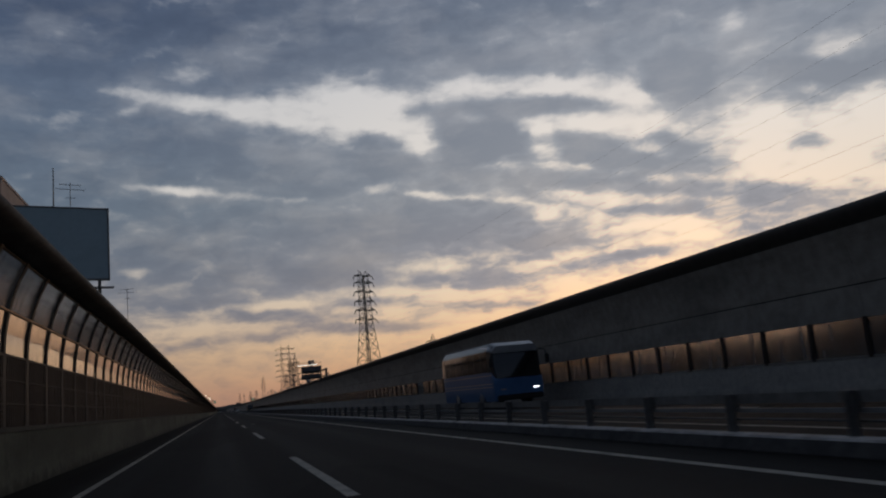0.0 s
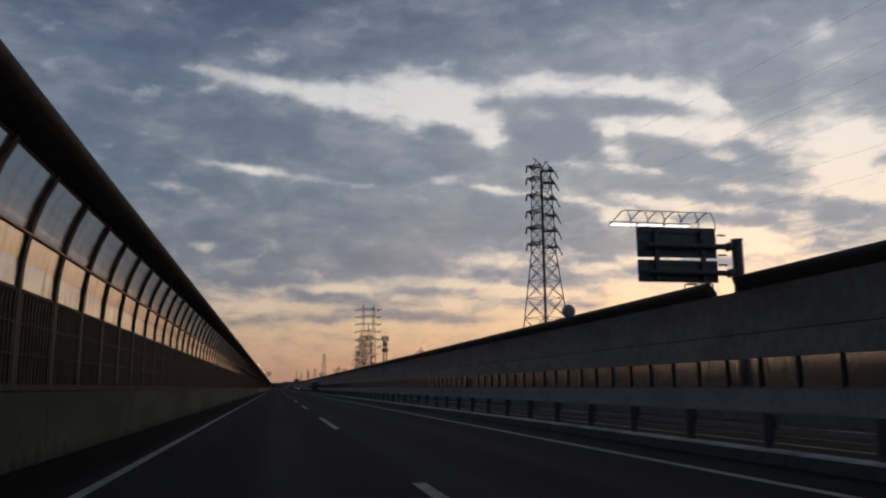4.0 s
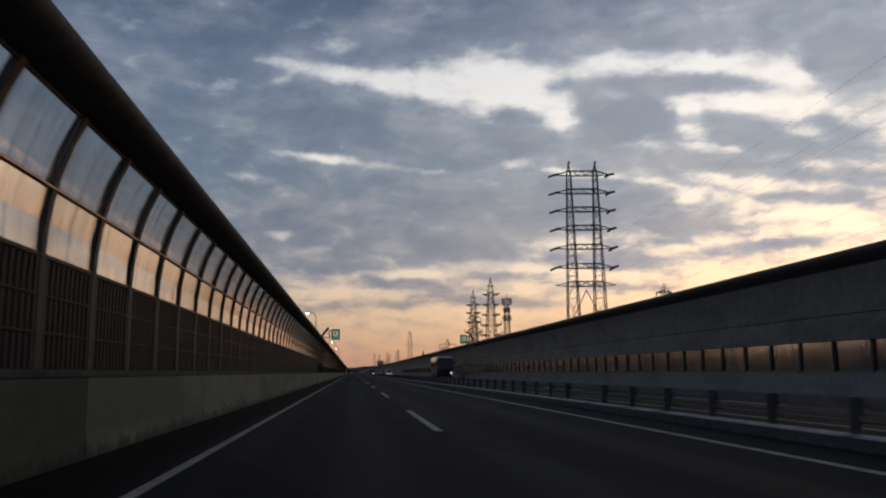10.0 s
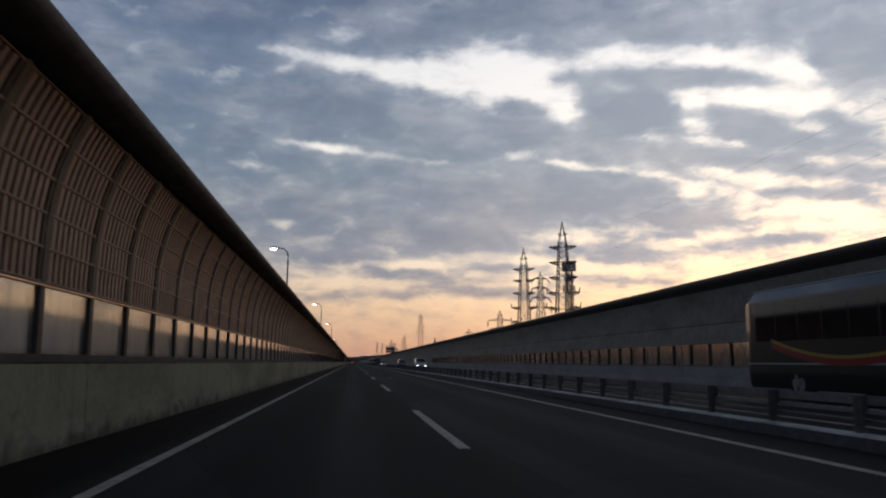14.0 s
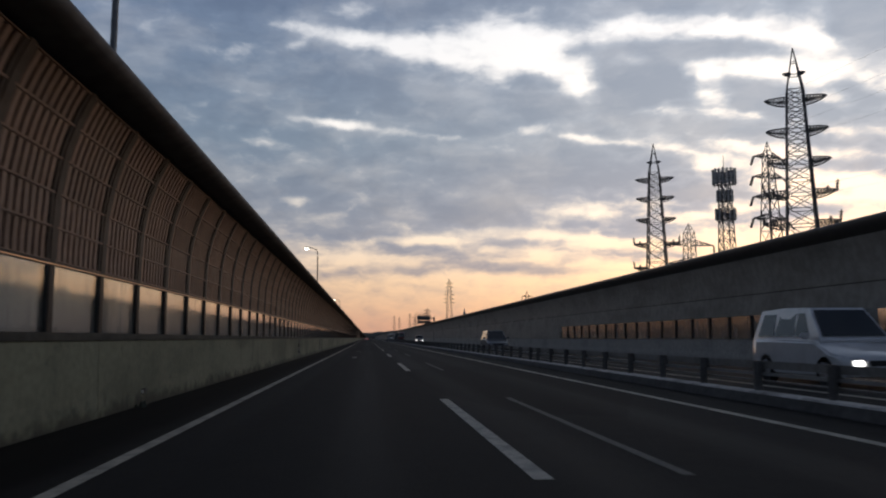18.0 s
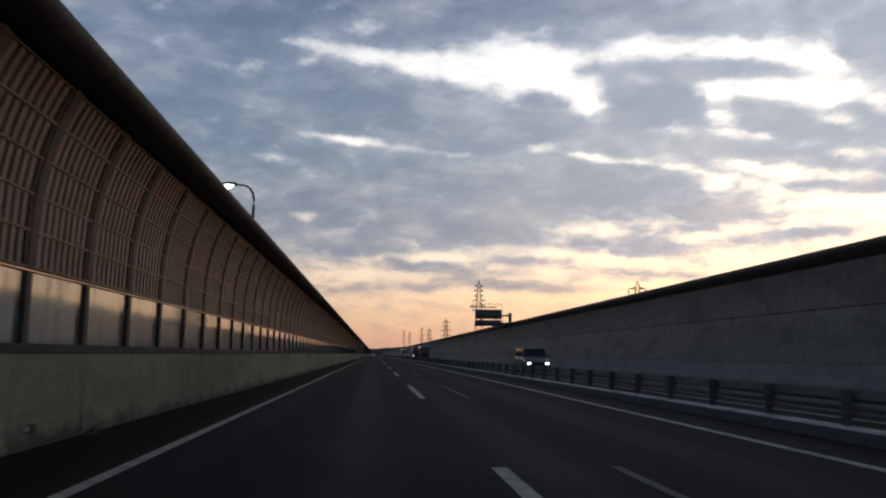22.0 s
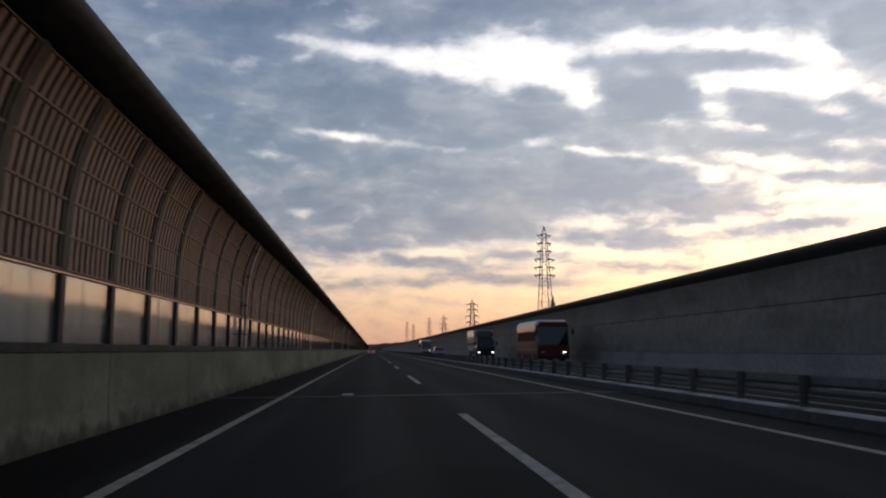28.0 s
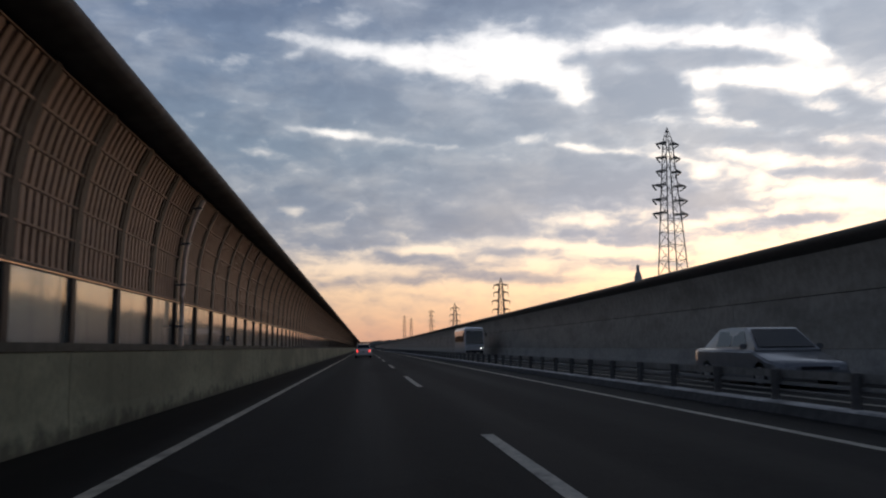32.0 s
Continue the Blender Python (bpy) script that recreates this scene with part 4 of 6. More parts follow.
def arms_for(e, arms, root_at, leg, pull):
    if pull == "platform":
        for n, (z, half, rise) in enumerate(arms):
            for s in (-1, 1):
                a = part("cross_arm", boat_arm_mesh(s, z, half, root_at(z) if n < 5 else 0.4, 0.8 if n < 5 else 0.3, leg * 0.5), LATTICE, e)
                if n < 2:
                    for u, ln in ((0.97, 1.5), (0.72, 0.8)):
                        part("insulator", post_insulator_mesh(s * half * u, z + 0.6, s * 0.12 * (1 - 2 * (u < 0.7)), ln), PORCELAIN, a)
        return
    for z, half, rise in arms:
        for s in (-1, 1):
            a = part("cross_arm", arm_mesh(s, z, half, root_at(z), rise, leg * 0.62), LATTICE, e)
            if pull:
                part("insulator", insulator_mesh(s * half, z, (s * pull[0], pull[1], pull[2]), 1.3), PORCELAIN, a)


def pylon(x, y, top, foot, waist_z, waist, head, arms, levels=(5, 9), label="", leg=0.26, turn=0.0, pull=(0.0, 0.0, -1.0), peak=2.2, twin=False, cross=True):
    """A four-legged tower. Heights are over the road; the feet stand on the land below it."""
    base = 0.9
    e = thing("pylon", label or "tall grey steel lattice pylon standing beyond the barrier", "pylon", pose(x, y, -base, 0, 0, turn), "power pylons")
    top, waist_z = top + base, waist_z + base
    bm = bmesh.new()
    lattice(bm, 0, waist_z, foot, waist, levels[0], leg, leg * 0.36, cross=cross)
    part("base_frame", bm, LATTICE, e)
    bm = bmesh.new()
    lattice(bm, waist_z, top - peak, waist, head, levels[1], leg * 0.85, leg * 0.32, cross=cross)
    part("upper_frame", bm, LATTICE, e)
    if twin:
        for s in (-1, 1):
            bm = bmesh.new()
            for d in (-1, 1):
                add_bar(bm, (s * head, d * head, top - peak), (s * head, 0, top), leg * 0.7, leg * 0.4)
            add_bar(bm, (s * head, 0, top - 0.15), (s * (head + 0.7), 0, top + 0.12), leg * 0.5)
            part("peak", bm, LATTICE, e)
    else:
        bm = bmesh.new()
        for i in range(4):
            sx, sy = (1, 1, -1, -1)[i], (-1, 1, 1, -1)[i]
            add_bar(bm, (sx * head, sy * head, top - peak), (0, 0, top), leg * 0.6, leg * 0.35)
        for k in (0.35, 0.65):
            w = head * (1 - k)
            for i in range(4):
                j = (i + 1) % 4
                add_bar(bm, (w * (1, 1, -1, -1)[i], w * (-1, 1, 1, -1)[i], top - peak * (1 - k)), (w * (1, 1, -1, -1)[j], w * (-1, 1, 1, -1)[j], top - peak * (1 - k)), leg * 0.35)
        part("peak", bm, LATTICE, e)
    arms_for(e, [(z + base, h, r) for z, h, r in arms], lambda z: waist + (head - waist) * max(0.0, min(1.0, (z - waist_z) / (top - peak - waist_z))), leg, pull)
    return e


def portal_pylon(x, y, top, turn=0.0):
    """Two slender lattice columns tied together by seven beams."""
    base = 0.9
    e = thing("pylon", "twin-column steel lattice pylon with stacked beams", "pylon", pose(x, y, -base, 0, 0, turn), "power pylons")
    top += base
    for s in (-1, 1):
        bm = bmesh.new()
        lattice(bm, 0, top - 1.6, 0.95, 0.27, 11, 0.10, 0.042, cx=s * 1.72)
        for i in range(4):
            add_bar(bm, (s * 1.72 + 0.27 * (1, 1, -1, -1)[i], 0.27 * (-1, 1, 1, -1)[i], top - 1.6), (s * 1.72, 0, top), 0.10)
        add_bar(bm, (s * 1.72, 0, top - 0.1), (s * 1.72 + 0.1, 0, top + 0.35), 0.22)
        part("column", bm, LATTICE, e)
    for n, (z, over) in enumerate(((26.1, 1.9), (23.7, 1.9), (21.3, 1.9), (18.9, 1.9), (16.4, 2.0), (13.9, 2.0), (11.6, 2.2))):
        z += base
        bm = bmesh.new()
        for d in (-0.3, 0.3):
            for h in (0.0, 0.62):
                add_bar(bm, (-1.72, d, z + h), (1.72, d, z + h), 0.09)
            for k in range(6):
                xa, xb = -1.72 + 3.44 * k / 6, -1.72 + 3.44 * (k + 1) / 6
                add_bar(bm, (xa, d, z + 0.62 * (k % 2)), (xb, d, z + 0.62 * ((k + 1) % 2)), 0.06)
        b = part("beam", bm, LATTICE, e)
        for s in (-1, 1):
            bm = bmesh.new()
            tip = Vector((s * (1.72 + over), 0, z + 0.12))
            for d in (-0.3, 0.3):
                add_bar(bm, (s * 1.72, d, z), tip, 0.08)
                add_bar(bm, (s * 1.72, d, z + 0.62), tip, 0.08)
            part("cross_arm", bm, LATTICE, e)
            if n < 6:
                part("insulator", insulator_mesh(tip.x, tip.z, (s * 0.2 - 0.9, -0.5, -0.45), 1.0), PORCELAIN, b)
                part("insulator", insulator_mesh(tip.x, tip.z, (0.8, 0.5, 0.25), 0.8), PORCELAIN, b)
    # the lower braces between the columns
    bm = bmesh.new()
    for z0, z1 in ((2.5, 5.5), (5.5, 8.6), (8.6, 12.0)):
        add_bar(bm, (-1.72, 0, z0), (0, 0, z1), 0.10)
        add_bar(bm, (1.72, 0, z0), (0, 0, z1), 0.10)
        add_bar(bm, (-1.9, 0, z0), (1.9, 0, z0), 0.10)
    part("tie_braces", bm, LATTICE, e)
    return e


first_pylon = pylon(40.6, 230.9, 37.7, 3.5, 22.2, 1.4, 1.05, [(23.3, 3.6, 0.6), (26.0, 3.6, 0.6), (28.6, 3.5, 0.6), (31.4, 3.4, 0.6), (34.1, 3.3, 0.6), (36.2, 3.2, 0.5)],
      (7, 8), "tall four-legged pylon with six short cross arms", 0.21, 26, (0.35, -0.2, -0.9), 1.4, True)
bm = bmesh.new()
for x in (-0.16, 0.16):
    add_bar(bm, (x, 0, 0), (x, 0, 37.0), 0.12)
for k in range(92):
    add_bar(bm, (-0.16, 0, 0.4 + 0.4 * k), (0.16, 0, 0.4 + 0.4 * k), 0.07)
part("ladder", bm, LATTICE, first_pylon, "dark climbing ladder up the middle")
portal_pylon(28.2, 374.2, 27.7, -6)


def conductor(a, b, sag):
    """A sagging cable strung from the first pylon to the next or the last one of its line."""
    home = pose(40.6, 230.9, -0.9, 0, 0, 26).inverted()
    bm = bmesh.new()
    add_tube(bm, [home @ (Vector(a).lerp(Vector(b), k / 14) - Vector((0, 0, 4 * sag * (k / 14) * (1 - k / 14)))) for k in range(15)], 0.008, 5)
    part("conductor", bm, GALV, first_pylon, "thin sagging power cable")


for z, half, z_next in ((23.3, 3.6, 17.5), (28.6, 3.5, 25.2), (34.1, 3.3, 29.1)):
    for s in (-1, 1):
        tip = (40.6 + s * half * 0.90, 230.9 + s * half * 0.44, z - 1.1)
        conductor(tip, (50.7 + s * 3.2, 574.5 - s * 1.6, z_next + 0.6), 8.0)
        conductor(tip, (57.0 + s * 3.2, -110.0, z + 1.0), 7.0)
pylon(51.9, 626.5, 37.0, 2.4, 14.6, 1.65, 0.92, [(12.9, 4.2, 1.0), (17.3, 4.1, 1.0), (21.9, 3.6, 1.0), (25.9, 3.5, 1.0), (29.5, 3.5, 1.0), (33.2, 1.25, 0.5)],
      (5, 11), "four-legged grey pylon with broad platform-like arms", 0.25, -27, "platform", 5.6)
pylon(50.7, 574.5, 36.3, 2.4, 14.2, 1.65, 0.92, [(13.8, 4.3, 1.0), (17.5, 4.1, 1.0), (21.4, 3.6, 1.0), (25.2, 3.5, 1.0), (29.1, 3.5, 1.0), (32.8, 1.25, 0.5)],
      (5, 11), "four-legged grey pylon with broad platform-like arms", 0.25, -27, "platform", 5.4)
pylon(48.6, 973.9, 37.1, 2.4, 21.5, 1.25, 0.55, [(22.4, 3.2, 0.35), (24.7, 3.2, 0.35), (27.1, 3.1, 0.35), (29.5, 2.3, 0.3), (31.8, 2.2, 0.3), (34.2, 2.1, 0.3)],
      (8, 7), "slim tall pylon with six level arms", 0.19, 8, (-0.8, 0.4, -0.6), 2.4, cross=False)
pylon(46.6, 1129.7, 25.4, 2.4, 9.0, 1.3, 0.6, [(11.0, 3.0, 0.6), (14.0, 3.0, 0.6), (17.0, 3.2, 0.6), (20.0, 2.6, 0.6), (22.6, 2.6, 0.6)], (5, 8))
pylon(43.7, 1252.0, 23.2, 2.2, 9.0, 1.2, 0.55, [(11.0, 2.6, 0.6), (14.0, 2.6, 0.6), (17.0, 2.6, 0.6), (20.4, 2.2, 0.6)], (5, 8))
pylon(52.0, 1500.0, 32.0, 2.2, 12.0, 1.2, 0.5, [(18.0, 2.6, 0.6), (22.0, 2.6, 0.6), (26.0, 2.4, 0.6), (29.5, 2.2, 0.6)], (5, 7))
pylon(37.0, 1640.0, 33.0, 2.2, 12.0, 1.2, 0.5, [(18.0, 2.6, 0.6), (22.0, 2.6, 0.6), (26.0, 2.4, 0.6), (30.5, 2.2, 0.6)], (5, 7))
pylon(46.5, 1690.0, 32.0, 2.2, 12.0, 1.2, 0.5, [(18.0, 2.6, 0.6), (22.0, 2.6, 0.6), (26.0, 2.4, 0.6), (29.0, 2.2, 0.6)], (5, 7))
pylon(53.2, 205.1, 15.9, 1.3, 8.0, 0.6, 0.38, [(12.0, 1.9, 0.5), (14.0, 1.8, 0.4)], (4, 4), "short pylon with two level arms", 0.14, -19, (0.0, 0.0, -1.0), 1.0)
pylon(52.0, 749.0, 16.4, 1.4, 8.0, 0.7, 0.4, [(12.6, 2.8, 0.5), (14.6, 1.7, 0.4)], (4, 4), "short pylon with two wide arms", 0.14, -15, (0.0, 0.0, -1.0), 1.2)
pylon(33.0, 565.9, 13.1, 1.2, 6.0, 0.6, 0.42, [(8.7, 2.7, 0.55), (10.7, 3.0, 0.55)], (4, 6), "short pylon with two wide level arms", 0.10, 10, (0.0, 0.0, -1.0), 1.0)
pylon(43.3, 567.9, 22.75, 1.5, 8.0, 1.0, 0.36, [(13.9, 2.3, 0.5), (16.3, 2.2, 0.5), (18.6, 2.1, 0.5), (20.9, 1.9, 0.5)], (4, 8), "slim dark pylon with four level arms beside a taller one", 0.15, 14, (0.5, -0.2, -0.8), 1.6)
pylon(51.4, 406.0, 15.5, 1.4, 8.0, 0.7, 0.4, [(12.2, 2.6, 0.5), (13.8, 1.8, 0.4)], (4, 4), "short pylon with two wide arms", 0.14, 20, (0.0, 0.0, -1.0), 1.2)


def antenna_mast(x, y):
    e = thing("antenna_mast", "lattice antenna mast with three rings of panel aerials", "antenna mast", (x, y, -0.9))
    bm = bmesh.new()
    lattice(bm, 0, 31.5, 1.7, 0.85, 16, 0.20, 0.10)
    part("mast_frame", bm, LATTICE, e)
    bm = bmesh.new()
    add_tube(bm, [(0, 0, 31.5), (0, 0, 37.4)], 0.10, 8, 0.04)
    part("lightning_rod", bm, LATTICE, e)
    for z0, z1, r, n in ((31.2, 34.4, 2.2, 18), (27.8, 30.2, 1.5, 12), (24.2, 26.6, 1.9, 12)):
        bm = bmesh.new()
        for z in (z0 + 0.25, (z0 + z1) / 2, z1 - 0.3):
            ring = [(math.cos(a) * (r - 0.15), math.sin(a) * (r - 0.15), z) for a in (2 * math.pi * k / 16 for k in range(16))]
            for p, q in zip(ring, ring[1:] + ring[:1]):
                add_bar(bm, p, q, 0.10)
            for k in range(0, 16, 4):
                add_bar(bm, (0, 0, z), ring[k], 0.10)
        deck = part("platform_ring", bm, LATTICE, e)
        for k in range(n):
            a = 2 * math.pi * k / n
            bm = bmesh.new()
            add_box(bm, -0.09, 0.09, -0.17, 0.17, z0 + 0.1 * (k % 3), z1 - 0.12 * (k % 2))
            part("panel_aerial", bm, PALE_METAL, deck, at=pose(math.cos(a) * r, math.sin(a) * r, 0, 0, 0, math.degrees(a)))
    return e


antenna_mast(68.0, 632.0)

# a slim round tower with a bottle-like head
e = thing("water_tower", "slim pale round tower with a bottle-like top", "tower", (66.0, 1040.7, -0.9))
bm = bmesh.new()
prof = [(1.0, 0.0), (0.95, 12.0), (0.8, 16.3), (0.95, 17.2), (0.95, 18.6), (0.75, 19.4), (0.40, 20.2), (0.36, 21.6), (0.22, 21.8), (0.0, 21.85)]
rings = [[bm.verts.new((r * math.cos(a), r * math.sin(a), z)) for a in (2 * math.pi * k / 14 for k in range(14))] for r, z in prof[:-1]]
for u, v in zip(rings, rings[1:]):
    for i in range(14):
        bm.faces.new((u[i], u[(i + 1) % 14], v[(i + 1) % 14], v[i]))
bm.faces.new(rings[-1])
part("tower_shell", bm, PALE_METAL, e, smooth=True)


# ---------------------------------------------------------------- signs and road equipment
def gantry_sign(x0, x1, z_rows, y, pole_x, light_z, label, lit=True):
    """A sign seen from behind: two boards on a beam from a post by the far barrier, with lamps over it."""
    e = thing("direction_sign", label, "road sign", (0, y, 0), "signs for oncoming traffic")
    boards = []
    for z0, z1 in z_rows:
        bm = bmesh.new()
        add_box(bm, x0, x1, 0.0, 0.05, z0, z1)
        b = part("sign_board", bm, SIGN_BACK, e, bevel=0.012)
        boards.append(b)
        for k in range(3):
            z = z0 + (z1 - z0) * (k + 0.5) / 3
            bm = bmesh.new()
            add_loft(bm, [(0, 0)] and [(x0 + 0.06, z - 0.035), (x1 - 0.06, z - 0.035), (x1 - 0.06, z + 0.035), (x0 + 0.06, z + 0.035)], -0.05, -0.001)
            part("stiffener", bm, GALV_DARK, b)
    zl, zh = z_rows[0][0], z_rows[-1][1]
    for x in (x0 + (x1 - x0) * 0.22, x0 + (x1 - x0) * 0.80):
        bm = bmesh.new()
        add_box(bm, x - 0.09, x + 0.09, -0.20, -0.052, zl + 0.08, zh - 0.12)
        part("upright", bm, GALV_DARK, e, bevel=0.01)
    for z in (zl + 0.35, zh - 0.36 * (zh - zl)):
        bm = bmesh.new()
        add_tube(bm, [(x0 + 0.3, -0.26, z), (pole_x, -0.26, z)], 0.11, 10)
        part("beam", bm, GALV_DARK, e, smooth=True)
        bm = bmesh.new()
        add_box(bm, pole_x - 0.42, pole_x - 0.34, -0.42, -0.10, z - 0.16, z + 0.16)
        part("flange", bm, GALV_DARK, e)
    for k in range(5):
        bm = bmesh.new()
        z = zl + 0.3 + k * (zh - zl - 0.6) / 4
        add_box(bm, x1 + 0.0, x1 + 0.32, -0.16, -0.08, z - 0.03, z + 0.03)
        part("bracket", bm, GALV_DARK, e)
    bm = bmesh.new()
    mast = zh - 0.24 * (zh - zl)
    add_tube(bm, [(pole_x, -0.26, -0.9), (pole_x, -0.26, mast)], 0.21, 14)
    part("post", bm, GALV_DARK, e, smooth=True)
    bm = bmesh.new()
    add_tube(bm, [(pole_x, -0.26, mast), (pole_x, -0.26, mast + 0.06)], 0.24, 14)
    part("post_cap", bm, GALV_DARK, e)
    # the row of lamps in front of the boards, on bent tubes
    n = 3
    for k in range(n):
        a, b = x0 - 0.6 + (x1 - x0 + 0.1) * k / n, x0 - 0.6 + (x1 - x0 + 0.1) * (k + 1) / n
        bm = bmesh.new()
        add_box(bm, a + 0.03, b - 0.03, 1.02, 1.22, light_z + 0.04, light_z + 0.12)
        lamp = part("lamp_housing", bm, GALV_DARK, e, bevel=0.01)
        bm = bmesh.new()
        add_box(bm, a + 0.08, b - 0.08, 0.99, 1.20, light_z - 0.02, light_z + 0.05)
        part("lamp_tube", bm, LAMP_DIM if lit else LENS, lamp, "lit pale lamp tube" if lit else "unlit lamp tube")
    for k in range(6):
        x = x0 - 0.2 + (x1 - x0 + 0.2) * k / 5
        bm = bmesh.new()
        add_tube(bm, [(x, 0.0, zh - 0.05), (x, 0.02, zh + 0.3), (x - 0.02, 0.25, light_z + 0.42), (x - 0.1, 0.55, light_z + 0.44), (x - 0.28, 1.0, light_z + 0.14)], 0.022, 6)
        part("lamp_arm", bm, GALV_DARK, e)
    bm = bmesh.new()
    add_tube(bm, [(x0 - 0.2, 0.3, light_z + 0.42), (x1, 0.3, light_z + 0.42)], 0.018, 6)
    part("lamp_rail", bm, GALV_DARK, e)
    return e


gantry_sign(11.88, 15.22, ((4.90, 5.76), (5.86, 7.06)), 136.4, 15.95, 7.32, "dark back of a large road sign with lamps above")
gantry_sign(11.35, 14.75, ((4.66, 5.42), (5.55, 6.74)), 690.0, 15.75, 7.05, "dark back of a second road sign with unlit lamps above", False)


def handset(bm, cx, cz, s, flip):
    """A telephone receiver: a curved grip with an ear and a mouth piece."""
    pts = [(-0.085, 0.27), (-0.115, 0.13), (-0.09, -0.02), (-0.02, -0.15), (0.085, -0.25)]
    prev = None
    for i, (x, z) in enumerate(pts):
        a, b = pts[max(0, i - 1)], pts[min(len(pts) - 1, i + 1)]
        d = Vector((b[0] - a[0], b[1] - a[1])).normalized()
        w = (0.070, 0.062, 0.060, 0.062, 0.070)[i]
        ring = [bm.verts.new(((cx + s * flip * (x + k * -d.y * w)), y, cz + s * (z + k * d.x * w))) for k, y in ((-1, 0), (1, 0), (1, 0.012), (-1, 0.012))]
        if prev:
            for j in range(4):
                bm.faces.new((prev[j], prev[(j + 1) % 4], ring[(j + 1) % 4], ring[j]))
        else:
            bm.faces.new(ring)
        prev = ring
    bm.faces.new(prev[::-1])
    for x, z, a in ((-0.055, 0.285, -0.3), (0.085, -0.215, -0.9)):
        r = [(0.075, 0.035), (0.075, -0.035), (-0.055, -0.05), (-0.055, 0.05)]
        q = [bm.verts.new((cx + s * flip * (x + u * math.cos(a) - v * math.sin(a)), y, cz + s * (z + u * math.sin(a) + v * math.cos(a)))) for y in (-0.002, 0.014) for u, v in r]
        for f in ((0, 1, 2, 3), (7, 6, 5, 4), (0, 4, 5, 1), (1, 5, 6, 2), (2, 6, 7, 3), (3, 7, 4, 0)):
            bm.faces.new([q[i] for i in f])


def phone_sign(x0, x1, y, roots, foot, head, side, label):
    """The lit box for an emergency telephone, on a leaning post at the top of the barrier."""
    e = thing("phone_sign", label, "road sign", (0, y, 0), "emergency telephone signs")
    z0, z1 = 4.67, 5.83
    bm = bmesh.new()
    add_box(bm, x0, x1, 0, 0.30, z0, z1)
    box = part("sign_box", bm, SIGN_GREY, e, "grey metal sign box", bevel=0.025)
    w = x1 - x0
    bm = bmesh.new()
    add_box(bm, x0 + w * 0.13, x1 - w * 0.13, -0.012, 0.01, z0 + 0.10, z1 - 0.09)
    part("green_face", bm, SIGN_GREEN, box, "lit green face")
    bm = bmesh.new()
    add_box(bm, x0 + w * 0.225, x1 - w * 0.20, -0.022, 0.0, z0 + 0.40, z1 - 0.20)
    part("white_panel", bm, SIGN_WHITE, box, "lit cream panel")
    bm = bmesh.new()
    handset(bm, (x0 + x1) / 2 + 0.02, z0 + 0.68, 0.72, 1)
    part("handset_symbol", bm, SIGN_BLACK, box, at=(0, -0.036, 0))
    for k in range(4):
        cx = x0 + w * (0.27 + 0.155 * k)
        bm = bmesh.new()
        for dz in (0.00, 0.05, 0.10):
            add_box(bm, cx - 0.055, cx + 0.055, -0.018, -0.01, z0 + 0.19 + dz, z0 + 0.222 + dz)
        add_box(bm, cx - 0.012, cx + 0.012, -0.019, -0.01, z0 + 0.19, z0 + 0.33)
        part("letter_bars", bm, SIGN_PALE_GREEN, box)
    near = x0 if side < 0 else x1
    bm = bmesh.new()
    add_tube(bm, [(x, 0.15, z) for x, z in roots] + [foot, head], 0.12, 12)
    part("leaning_post", bm, GALV_DARK, e, smooth=True)
    for z in (4.93, 5.66):
        t = (z - foot[2]) / (head[2] - foot[2])
        px = foot[0] + (head[0] - foot[0]) * t
        bm = bmesh.new()
        add_tube(bm, [(px, 0.15, z), (near, 0.15, z)], 0.045, 8)
        part("bracket_arm", bm, GALV_DARK, e)
    bm = bmesh.new()
    add_box(bm, near + side * 0.22 - 0.04, near + side * 0.22 + 0.04, 0.11, 0.19, 4.93, 5.66)
    part("bracket_upright", bm, GALV_DARK, e)
    return e


phone_sign(-3.78, -2.87, 364.4, ((-5.77, -0.9), (-5.77, 3.8), (-5.61, 4.08)), (-5.55, 0.15, 4.16), (-4.10, 0.15, 6.0), -1, "green emergency telephone sign glowing on the barrier top")
phone_sign(12.68, 13.61, 380.3, ((15.4, 4.5), (15.0, 4.5)), (14.75, 0.15, 4.52), (14.02, 0.15, 5.9), 1, "green emergency telephone sign glowing over the far barrier")

# emergency telephone cabinet on the barrier
e = thing("phone_cabinet", "dark metal emergency telephone cabinet fixed to the barrier", "cabinet", (-5.06, 364.2, 1.12))
bm = bmesh.new()
add_box(bm, 0.0, 0.34, 0.0, 1.0, 0.0, 0.80)
part("cabinet_body", bm, STEEL_DARK, e, bevel=0.03)
bm = bmesh.new()
add_box(bm, 0.36, 0.375, 0.70, 0.96, 0.38, 0.74)
part("cabinet_plate", bm, SIGN_PALE, e, "pale plate")
bm = bmesh.new()
add_box(bm, 0.345, 0.36, 0.10, 0.62, 0.08, 0.72)
part("cabinet_door", bm, STEEL_DARK, e, bevel=0.006)
e2 = thing("sign_column", "broad dark steel column between the barrier panes", "column", (0.03, 363.4, 0))
col = part("column_shaft", post_near, None, e2)
col.scale = (1, 2.2, 1)

# convex dish on the far barrier
e = thing("convex_mirror", "round pale convex mirror on top of the far barrier", "mirror", (14.42, 150.8, 4.74))
bm = bmesh.new()
add_tube(bm, [(0, 0, -0.15), (0, 0, 0.12)], 0.06, 8)
part("bracket", bm, GALV_DARK, e)
bm = bmesh.new()
rings = []
